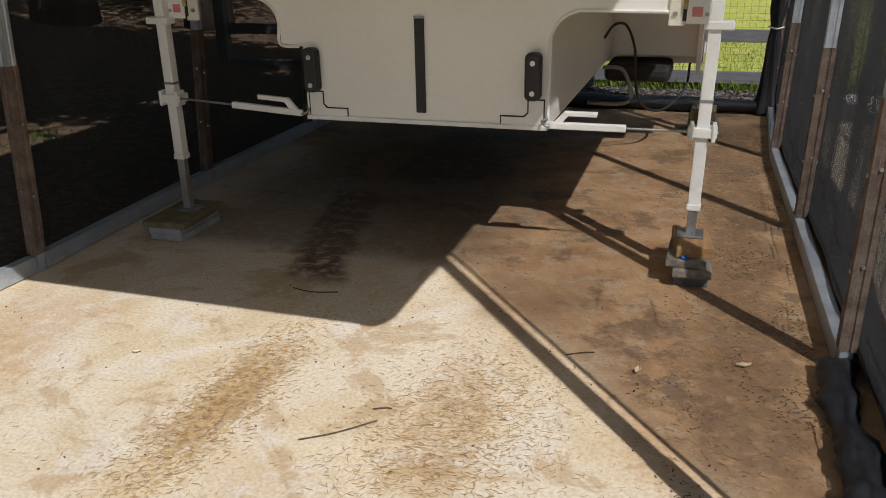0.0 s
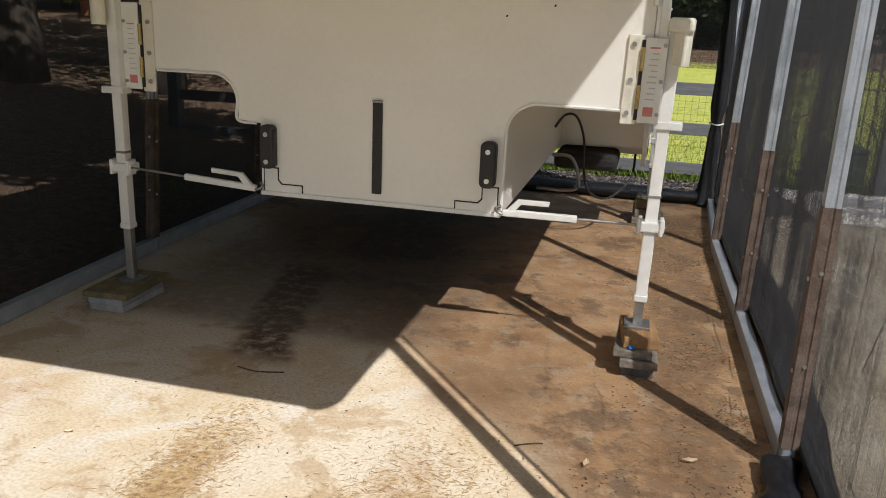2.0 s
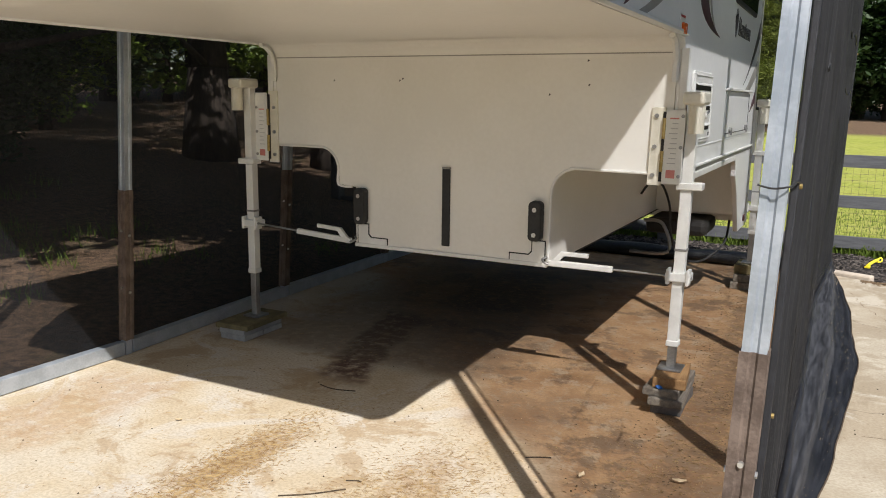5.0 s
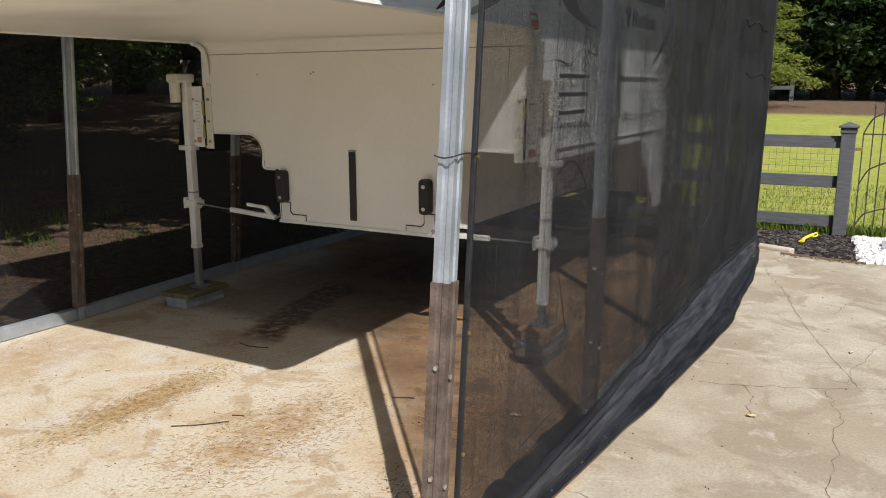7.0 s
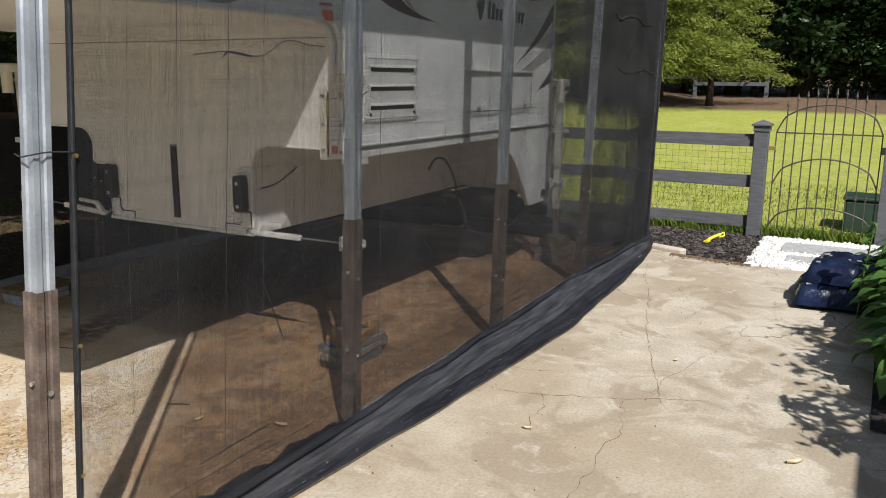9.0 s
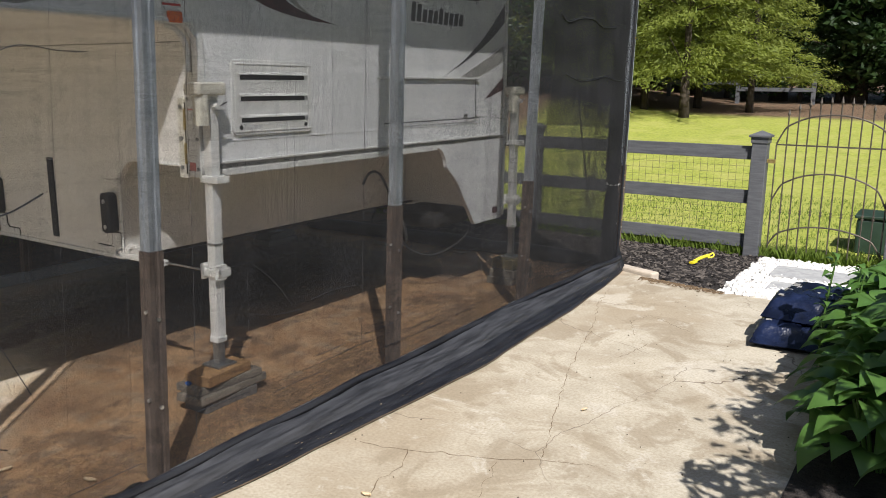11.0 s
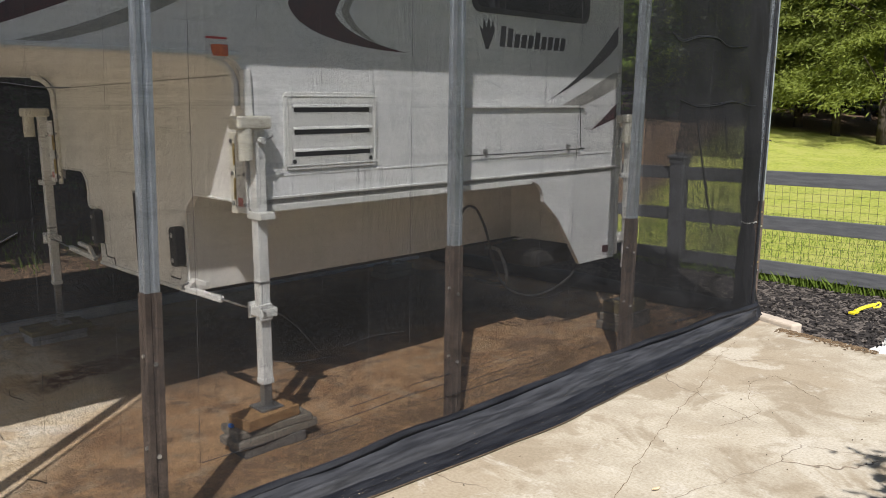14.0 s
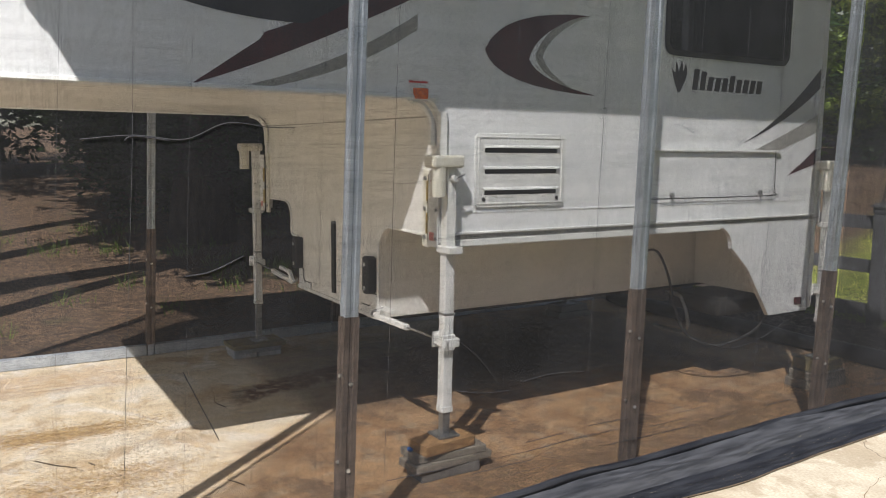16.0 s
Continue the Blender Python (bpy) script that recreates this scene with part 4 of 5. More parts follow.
part("step_frame", bend([(-1.30, 4.6, 0.60), (-1.15, 4.6, 0.58), (-1.10, 4.6, 0.36), (-1.40, 4.6, 0.34)], 0.014), M_STEEL, camper)


def jack(x, y, t, top, mid_z, foot, lean=0.0, wall=YF, cz=0.67):
    """An electric corner jack: hinged plate on the wall, square tubes, motor head, foot. t: outward side."""
    s = 0.027
    f = -1 if wall == YF else 1

    def sh(bm):
        for v in bm.verts:
            v.co.x += lean * (v.co.z - mid_z)
        return bm

    def slab(x0, x1, d0, d1, z0, z1, bevel=0.0):
        """A box standing d0 to d1 off the wall."""
        p, q = sorted((wall + f * d0, wall + f * d1))
        return box(min(x0, x1), max(x0, x1), p, q, z0, z1, bevel)
    j = part("jack", sh(box(x - s, x + s, y - s, y + s, mid_z, top, 0.004)), M_WHITE, camper, "white electric corner jack")
    part("inner_tube", sh(box(x - 0.021, x + 0.021, y - 0.021, y + 0.021, foot + 0.01, mid_z + 0.01, 0.003)), M_STEEL, j, "bare steel inner tube")
    part("tube_collar", sh(box(x - s - 0.004, x + s + 0.004, y - s - 0.004, y + s + 0.004, mid_z - 0.002, mid_z + 0.028, 0.004)), M_WHITE, j)
    part("foot_plate", sh(box(x - 0.06, x + 0.06, y - 0.06, y + 0.06, foot, foot + 0.012, 0.003)), M_STEEL, j)
    part("motor", sh(box(x + t * 0.014 - 0.050, x + t * 0.014 + 0.055, y - 0.125, y + 0.045, top - 0.005, top + 0.055, 0.014, seg=3)), M_CREAMCAP, j, "yellowed plastic motor cover")
    part("motor_drop", sh(rod((x + t * 0.030, y - 0.078, top - 0.14), (x + t * 0.030, y - 0.078, top + 0.01), 0.036, 18)), M_CREAMCAP, j)
    part("crank_stub", sh(rod((x + t * 0.02, y, top - 0.055), (x + t * 0.062, y, top - 0.055), 0.019, 14, r2=0.015)), M_WHITE, j)
    part("crank_pin", sh(rod((x + t * 0.056, y - 0.012, top - 0.060), (x + t * 0.062, y + 0.048, top - 0.036), 0.005, 8)), M_STEEL, j)
    part("button", sh(rod((x + t * 0.026, y, top - 0.125), (x + t * 0.031, y, top - 0.125), 0.010, 10)), M_PRINT, j)
    a = x - t * s
    b = a - t * 0.105
    part("mount_plate", sh(slab(a, b + t * 0.012, 0.018, 0.026, 1.13, top - 0.03, 0.002)), M_WHITE, j, "white hinged mounting plate")
    part("wall_plate", sh(slab(b - t * 0.060, b + t * 0.008, 0.0, 0.014, 1.12, top - 0.02, 0.003)), M_CREAMCAP, j, "cream wall bracket")
    part("hinge_leaf", sh(slab(b - t * 0.004, b + t * 0.022, 0.0, 0.018, 1.14, top - 0.04)), M_TANK, j)
    for z in (1.19, 1.35):
        part("hinge", sh(rod((b + t * 0.006, wall + f * 0.024, z), (b + t * 0.006, wall + f * 0.024, z + 0.10), 0.009, 8)), M_BRASS, j, "brass hinge pin")
    for z in (1.17, 1.31, 1.46):
        part("bolt", sh(rod((b - t * 0.035, wall + f * 0.012, z), (b - t * 0.035, wall + f * 0.022, z), 0.011, 8)), M_STEEL, j)
        part("bolt", sh(rod((a - t * 0.012, wall + f * 0.024, z), (a - t * 0.012, wall + f * 0.032, z), 0.009, 8)), M_STEEL, j)
    part("label", sh(slab(a - t * 0.025, a - t * 0.078, 0.026, 0.0275, 1.15, 1.47)), M_WHITE, j)
    for k in range(9):
        part("print_bar", sh(slab(a - t * 0.032, a - t * (0.072 - 0.006 * (k % 3)), 0.0275, 0.0282, 1.23 + 0.024 * k, 1.235 + 0.024 * k)), M_PRINT, j, "grey line of small print")
    part("warning_bar", sh(slab(a - t * 0.030, a - t * 0.073, 0.0275, 0.0284, 1.16, 1.20)), M_PINK, j, "red warning patch")
    part("warning_bar", sh(slab(a - t * 0.030, a - t * 0.073, 0.0275, 0.0284, 1.445, 1.452)), M_PINK, j, "red warning line")
    clip = part("swivel_clip", sh(box(x - s - (0.02 if t > 0 else 0.05), x + s + (0.05 if t > 0 else 0.02), y - s - 0.012, y + s + 0.012, 1.105, 1.14, 0.005)), M_WHITE, j)
    # clamp with the stay to the lower box
    bm = box(x - s - 0.035, x + s + 0.035, y - s - 0.016, y + s + 0.016, cz - 0.025, cz + 0.02, 0.006)
    box(x - s - 0.03, x - s - 0.012, y - 0.05, y + 0.02, cz - 0.04, cz + 0.04, 0.006, bm)
    box(x + s + 0.012, x + s + 0.03, y - 0.05, y + 0.02, cz - 0.04, cz + 0.04, 0.006, bm)
    part("clamp", sh(bm), M_WHITE, j, "white clamp")
    part("clamp_bolt", sh(rod((x - s - 0.04, y - 0.03, cz), (x + s + 0.04, y - 0.03, cz), 0.007, 8)), M_STEEL, j)
    part("band", sh(box(x - s - 0.003, x + s + 0.003, y - s - 0.003, y + s + 0.003, 0.80, 0.812, 0.002)), M_STEEL, j)
    if y < 3:
        e = Vector((BR if t > 0 else BL, YF - 0.03, 0.675))
        c = Vector((x - t * 0.04, y - 0.02, cz))
        m1, m2 = e.lerp(c, 0.02), e.lerp(c, 0.56)
        part("stay_rod", rod(m2, c, 0.006), M_STEEL, j, "thin steel stay rod")
        d = (m2 - m1)
        q = d.to_track_quat("X", "Z").to_matrix().to_4x4()
        bm = box(0, d.length, -0.014, 0.014, -0.016, 0.016, 0.005)
        bm.transform(Matrix.Translation(m1) @ q)
        part("stay_arm", bm, M_WHITE, j, "white over-centre stay arm")
        u = d.length
        bm = prism([(u * 0.05, 0.012), (u * 0.17, 0.012), (u * 0.25, 0.046), (u * 0.62, 0.046), (u * 0.63, 0.068), (u * 0.20, 0.068)], "y", -0.012, 0.012, 0.003)
        bm.transform(Matrix.Translation(m1) @ q)
        part("stay_lever", bm, M_WHITE, j)
    return j


jack(-0.590, 2.30, 1, 1.52, 0.31, 0.185, 0.02)
jack(-3.26, 2.235, -1, 1.58, 0.40, 0.108, 0.0, cz=0.73)
jack(-0.56, 5.32, 1, 1.50, 0.45, 0.20, 0.0, YB)
jack(-3.22, 5.32, -1, 1.50, 0.40, 0.12, 0.0, YB)


def stack(name, label, layers, cat="support blocks"):
    """Blocks and boards piled under a jack: rows of (x0, x1, y0, y1, z0, z1, turn, material, name)."""
    x, y = (layers[0][0] + layers[0][1]) / 2, (layers[0][2] + layers[0][3]) / 2
    ob = thing(name, (x, y, 0), label, cat, "jack supports")
    for x0, x1, y0, y1, z0, z1, turn, m, nm in layers:
        bm = box(x0, x1, y0, y1, z0, z1, 0.005)
        c = Vector(((x0 + x1) / 2, (y0 + y1) / 2, 0))
        bm.transform(Matrix.Translation(c) @ pose(0, 0, 0, 0, 0, turn) @ Matrix.Translation(-c))
        part(nm, bm, m, ob)
    return ob


stack("block_stack", "weathered planks and pavers with brown timber under a jack", [
    (-0.65, -0.50, 2.12, 2.28, 0.0, 0.052, 2, M_DARKBLOCK, "paver"), (-0.65, -0.50, 2.285, 2.46, 0.0, 0.052, -2, M_DARKBLOCK, "paver"),
    (-0.665, -0.495, 2.08, 2.53, 0.053, 0.092, 3, M_WOODW, "plank"), (-0.68, -0.505, 2.10, 2.50, 0.093, 0.130, -2, M_WOODW, "plank"),
    (-0.66, -0.50, 2.13, 2.43, 0.131, 0.184, 6, M_WOODB, "timber")])
rag = thing("blue_rag", (-0.59, 2.13, 0.131), "scrap of blue cloth tucked on the planks", "rag")
bm = bmesh.new()
bmesh.ops.create_icosphere(bm, subdivisions=3, radius=0.015)
for v in bm.verts:
    v.co *= 1 + 0.5 * noise.noise(v.co * 60)
    v.co = Vector((v.co.x * 1.2, v.co.y * 0.8, v.co.z * 0.6)) + Vector((-0.61, 2.115, 0.140))
part("cloth", bm, M_BLUE, rag, smooth=True)
stack("block_stack", "grey concrete blocks with mossy board on top under a jack", [
    (-3.365, -3.165, 2.01, 2.19, 0.0, 0.036, 0, M_PAVER, "paver"), (-3.365, -3.165, 2.195, 2.38, 0.0, 0.036, 0, M_PAVER, "paver"),
    (-3.37, -3.17, 2.005, 2.385, 0.037, 0.072, 1, M_PAVER, "paver"), (-3.395, -3.14, 1.995, 2.41, 0.073, 0.107, 2, M_MOSS, "board")])
stack("block_stack", "weathered planks piled under a back jack", [
    (-0.68, -0.46, 5.14, 5.52, 0.0, 0.06, 0, M_WOODW, "plank"), (-0.67, -0.45, 5.16, 5.50, 0.061, 0.12, 3, M_WOODW, "plank"), (-0.66, -0.47, 5.19, 5.46, 0.121, 0.199, -2, M_MOSS, "timber")])
stack("block_stack", "weathered planks piled under a back jack", [
    (-3.33, -3.11, 5.14, 5.52, 0.0, 0.06, 0, M_WOODW, "plank"), (-3.32, -3.12, 5.16, 5.50, 0.061, 0.119, 3, M_WOODW, "plank")])

# ---- fence and gate ----
FY = 8.40


def lvl(x, y):
    return height(x, y)


fence = thing("fence", (0.68, FY, -0.2), "dark grey three-rail timber fence with wire mesh", "fence")
FP = [0.68, -1.90, -4.40, -6.9]
for x in FP:
    p = part("post", box(x - 0.075, x + 0.075, FY - 0.075, FY + 0.075, -0.35, 1.06, 0.008), M_FENCE, fence)
    bm = box(x - 0.105, x + 0.105, FY - 0.105, FY + 0.105, 1.06, 1.085, 0.005)
    box(x - 0.085, x + 0.085, FY - 0.085, FY + 0.085, 1.0, 1.06, 0.004, bm)
    v = [bm.verts.new((x + a * 0.095, FY + b * 0.095, 1.085)) for a, b in ((-1, -1), (1, -1), (1, 1), (-1, 1))]
    top = bm.verts.new((x, FY, 1.13))
    for k in range(4):
        bm.faces.new((v[k], v[(k + 1) % 4], top))
    part("cap", bm, M_FENCE, p, "moulded post cap")
for z0, z1 in ((0.825, 0.965), (0.365, 0.505), (-0.10, 0.04)):
    for a, b in zip(FP[1:], FP):
        part("rail", box(a + 0.076, b - 0.076, FY - 0.02, FY + 0.02, z0, z1, 0.004), M_FENCE, fence)
bm = bmesh.new()
x = FP[-1]
while x < 0.6:
    box(x - 0.0012, x + 0.0012, FY + 0.021, FY + 0.0235, -0.15, 0.95, 0, bm)
    x += 0.075
for k in range(15):
    box(FP[-1], 0.6, FY + 0.0236, FY + 0.026, -0.15 + 0.075 * k, -0.1476 + 0.075 * k, 0, bm)
part("wire_mesh", bm, M_IRON, fence, "fine welded wire mesh")

gate = thing("iron_gate", (1.33, FY, -0.2), "bronze iron garden gate with arched bars and spear tips", "gate")
GX0, GX1 = 0.83, 1.87


def gate_top(x):
    u = (x - (GX0 + GX1) / 2) / ((GX1 - GX0) / 2)
    return 1.0 + 0.30 * math.sqrt(max(0, 1 - u * u))


for k in range(12):
    x = GX0 + (GX1 - GX0) * k / 11
    bar = part("bar", rod((x, FY, -0.12), (x, FY, gate_top(x) + (0.10 if 0 < k < 11 else 0)), 0.0075, 6), M_IRON, gate)
    if 0 < k < 11:
        z = gate_top(x) + 0.10
        bm = rod((x, FY, z), (x, FY, z + 0.025), 0.006, 6, None, 0.016)
        rod((x, FY, z + 0.025), (x, FY, z + 0.085), 0.016, 6, bm, 0.001)
        part("spear_tip", bm, M_IRON, bar)
        if k:
            bm = bmesh.new()
            for zz in (0.30, 0.33):
                bmesh.ops.create_icosphere(bm, subdivisions=1, radius=0.016, matrix=Matrix.Translation((x, FY, zz)))
            part("knuckle", bm, M_IRON, bar)
for top_z, low_z in ((1.30, 1.0), (0.72, 0.42), (0.18, -0.05)):
    pts = [(x, FY, low_z + (top_z - low_z) * math.sqrt(max(0, 1 - ((x - 1.35) / 0.52) ** 2))) for x in [GX0 + (GX1 - GX0) * i / 14 for i in range(15)]]
    part("arch", bend(pts, 0.009, seg=6), M_IRON, gate)
part("cross_bar", box(GX0, GX1, FY - 0.006, FY + 0.006, 0.985, 1.0), M_IRON, gate)
bm = box(0.755, 0.84, FY - 0.03, FY - 0.01, 0.80, 0.84, 0.004)
part("hinge", bm, M_BRASS, gate, "brass-coloured hinge")
gp = thing("gate_post", (1.98, FY, -0.2), "dark timber gate post", "post")
part("post", box(1.905, 2.055, FY - 0.075, FY + 0.075, -0.35, 1.06, 0.008), M_FENCE, gp)
part("latch", box(1.87, 1.91, FY - 0.09, FY - 0.06, 0.80, 0.88, 0.005), M_BLACK, gp)
bin_ = thing("garden_bin", (1.78, 9.6, -0.2), "dark green plastic bin on the lawn", "bin")
part("body", box(1.55, 2.05, 9.35, 9.85, lvl(1.8, 9.6) - 0.02, 0.17, 0.03), M_BIN, bin_)
part("lid", box(1.53, 2.07, 9.33, 9.87, 0.17, 0.21, 0.012), M_BIN, bin_)

# far fence before the wood
far_f = thing("field_fence", (-3, 31, 0.9), "weathered grey rail fence before the wood", "fence")
for k in range(9):
    x = -23.0 + 2.6 * k
    part("post", box(x - 0.07, x + 0.07, 30.93, 31.07, lvl(x, 31) - 0.1, lvl(x, 31) + 1.15, 0.01), M_FENCE, far_f)
    if k < 8:
        for z in (0.45, 0.95):
            part("rail", box(x, x + 2.6, 30.90, 30.93, lvl(x, 31) + z, lvl(x, 31) + z + 0.14, 0.004), M_FENCE, far_f)

# ---- beds, stones, bags, small litter ----


def chips(name, n, place, size, material, label, category, tall=0.4):
    """Many small tumbled pieces as one body of stuff."""
    rnd = random.Random(11)
    verts, faces = [], []
    for _ in range(n):
        p = place(rnd)
        if p is None:
            continue
        m = Matrix.Translation(p) @ Euler((rnd.uniform(-tall, tall), rnd.uniform(-tall, tall), rnd.uniform(0, 6.28))).to_matrix().to_4x4()
        a, b, c = (s * rnd.uniform(0.6, 1.4) for s in size)
        b0 = len(verts)
        for sx, sy, sz in ((-1, -1, -1), (1, -1, -1), (1, 1, -1), (-1, 1, -1), (-0.7, -0.8, 1), (0.8, -0.7, 1), (0.7, 0.8, 1), (-0.8, 0.7, 1)):
            verts.append(m @ Vector((sx * a / 2, sy * b / 2, sz * c / 2)))
        for f in ((0, 1, 2, 3), (4, 5, 6, 7), (0, 1, 5, 4), (1, 2, 6, 5), (2, 3, 7, 6), (3, 0, 4, 7)):
            faces.append(tuple(b0 + k for k in f))
    return tagged(flat(name, verts, faces, material), label, category, kind="stuff")


def bed_edge(y):
    """Where the mulch meets the white gravel."""
    return 0.96 - 0.05 * (y - 5.9) + 0.05 * noise.noise(Vector((y * 4, 0, 0)))


def mulch_at(r):
    x, y = r.uniform(-3.6, 1.2), r.uniform(5.95, 8.6)
    if x > bed_edge(y) + 0.04 or y < 6.28 - 0.30 * max(0.0, min(1.0, (x + 0.1) / 1.0)):
        return None
    return Vector((x, y, lvl(x, y) + 0.03 + 0.02 * noise.noise(Vector((x * 3, y * 3, 0))) + r.uniform(0, 0.02)))


bed_v, bed_f = [], []
for j in range(25):
    for i in range(47):
        x = -3.8 + 4.85 * i / 46
        low = float(np.interp(x, (-0.1, 0.42, 1.1), (6.255, 6.055, 5.935)))
        y = low + (8.6 - low) * j / 24
        bed_v.append((x, y, lvl(x, y) + 0.028 + 0.02 * noise.noise(Vector((x * 3, y * 3, 0)))))
for j in range(24):
    for i in range(46):
        bed_f.append((j * 47 + i, j * 47 + i + 1, (j + 1) * 47 + i + 1, (j + 1) * 47 + i))
tagged(flat("mulch_bed", bed_v, bed_f, M_MULCH, smooth=True), "black shredded mulch bed below the fence", "mulch", kind="structure")
chips("mulch", 12000, mulch_at, (0.06, 0.014, 0.008), M_CHIP, "loose black mulch shreds", "mulch")


def stone_at(r):
    x, y = r.uniform(0.7, 2.6), r.uniform(5.93, 8.2)
    if x < bed_edge(y):
        return None
    return Vector((x, y, lvl(x, y) + 0.045 + r.uniform(0, 0.02)))


def spill_at(r):
    x = r.uniform(0.3, 1.0)
    return Vector((x, 6.10 - 0.16 * x - abs(r.gauss(0, 0.05)), 0.005))


chips("white_gravel", 9000, stone_at, (0.04, 0.034, 0.026), M_GRAVEL, "bright white marble gravel by the gate", "gravel", 3.0)
chips("mulch_spill", 260, lambda r: spill_at(r), (0.03, 0.008, 0.004), M_DEBRIS, "brown litter washed onto the slab's end", "litter", 0.3)
step = thing("stepping_stone", (1.66, 7.2, -0.1), "grey concrete stepping slab set in white gravel", "paving slab")
bm = prism(round_rect(1.12, 2.2, 6.98, 7.42, 0.04), "z", -0.12, -0.045, 0.006)
part("slab", bm, M_PAVER, step)
step = thing("stepping_stone", (1.7, 6.42, -0.1), "grey concrete stepping slab set in white gravel", "paving slab")
part("slab", prism(round_rect(1.22, 2.2, 6.22, 6.62, 0.04), "z", -0.09, -0.012, 0.006), M_PAVER, step)
log = thing("edging_block", (0.20, 6.20, 0.0), "pale concrete edging block at the slab's end", "edging")
bm = box(-0.20, 0.20, -0.05, 0.05, -0.08, 0.035, 0.014)
bm.transform(pose(0.20, 6.20, 0.0, 0, 0, -20))
part("block", bm, M_LOG, log)

yel = thing("yellow_trowel", (0.40, 7.45, -0.1), "bright yellow plastic tool dropped on the mulch", "tool")
zy = lvl(0.42, 7.3) + 0.06
bm = bend([(0.37, 7.36, zy), (0.40, 7.42, zy + 0.02), (0.44, 7.50, zy + 0.035), (0.46, 7.54, zy + 0.04)], 0.016)
part("handle", bm, M_YEL, yel)
part("head", prism([(0.34, 7.29), (0.39, 7.28), (0.40, 7.37), (0.36, 7.38)], "z", zy - 0.012, zy + 0.006, 0.002), M_YEL, yel)
bm = bend([(0.46, 7.54, zy + 0.04), (0.49, 7.57, zy + 0.06), (0.50, 7.55, zy + 0.03), (0.46, 7.51, zy + 0.02)], 0.008)
part("loop", bm, M_YEL, yel)


def bag(name, cx, cy, z, sx, sy, sz, turn, label):
    ob = thing(name, (cx, cy, z), label, "mulch bag", "mulch bags")
    bm = bmesh.new()
    bmesh.ops.create_grid(bm, x_segments=28, y_segments=22, size=1)
    low = bmesh.ops.duplicate(bm, geom=bm.verts[:] + bm.edges[:] + bm.faces[:])
    lows = {v for v in low["geom"] if isinstance(v, bmesh.types.BMVert)}
    for v in bm.verts:
        u, w = v.co.x, v.co.y
        puff = max(0.0, (1 - abs(u) ** 9) * (1 - abs(w) ** 9)) ** 0.4
        wr = 0.034 * noise.noise(Vector((u * 4 + z * 9, w * 3, 2))) + 0.020 * noise.noise(Vector((u * 11, w * 8, z)))
        v.co = Vector((u * sx / 2 * (1 - 0.04 * puff), w * sy / 2 * (1 - 0.04 * puff), sz * 0.2 + (0 if v in lows else puff * (sz * 0.8) + wr * puff) - (puff * sz * 0.2 if v in lows else 0)))
    bmesh.ops.remove_doubles(bm, verts=bm.verts, dist=0.0005)
    bm.transform(Matrix.Translation((cx, cy, z)) @ pose(0, 0, 0, 0, 0, turn))
    part("sack", bm, M_BAG, ob, smooth=True)
    marks = [(-sx * 0.40, 0.035 + 0.012 * (k % 3), -sy * 0.34 + k * 0.055, 0.034, 0.95) for k in range(7)] + [(-sx * 0.16 + k * 0.07, 0.03, -sy * 0.05, 0.02, 0.985) for k in range(3)]
    for u, du, w, dw, h in marks:
        bm = box(u, u + du, w, w + dw, sz * h, sz * (h + 0.03))
        bm.transform(Matrix.Translation((cx, cy, z)) @ pose(0, 0, 0, 0, 0, turn))
        part("print_bar", bm, M_GREYV, ob, "pale printed mark")
    return ob


bag("mulch_bag", 1.80, 5.02, 0.0, 0.74, 0.64, 0.17, 4, "full dark blue plastic mulch bag lying on concrete")
bag("mulch_bag", 1.86, 5.07, 0.14, 0.70, 0.60, 0.17, -6, "full dark blue plastic mulch bag on top of the pile")

# ---- hostas ----
leaf_v, leaf_f = [], []
NL, NW = 7, 4
for i in range(NL + 1):
    u = i / NL
    wid = 0.10 * math.sin(math.pi * (0.08 + 0.92 * u) ** 0.75) * (1 if i < NL else 0.02)
    for k in range(NW + 1):
        s = (k / NW - 0.5) * 2
        leaf_v.append((s * wid, u * 0.22, 0.05 * math.sin(u * 2.2) - 0.13 * u ** 2.2 + 0.022 * abs(s) * (1 - u) + 0.004 * math.sin(9 * abs(s) + u * 4)))
for i in range(NL):
    for k in range(NW):
        leaf_f.append((i * (NW + 1) + k, i * (NW + 1) + k + 1, (i + 1) * (NW + 1) + k + 1, (i + 1) * (NW + 1) + k))
leaf_mesh = bpy.data.meshes.new("leaf")
leaf_mesh.from_pydata(leaf_v, [], leaf_f)
leaf_mesh.polygons.foreach_set("use_smooth", [True] * len(leaf_mesh.polygons))
leaf_mesh.materials.append(M_HOSTA)
rnd = random.Random(3)


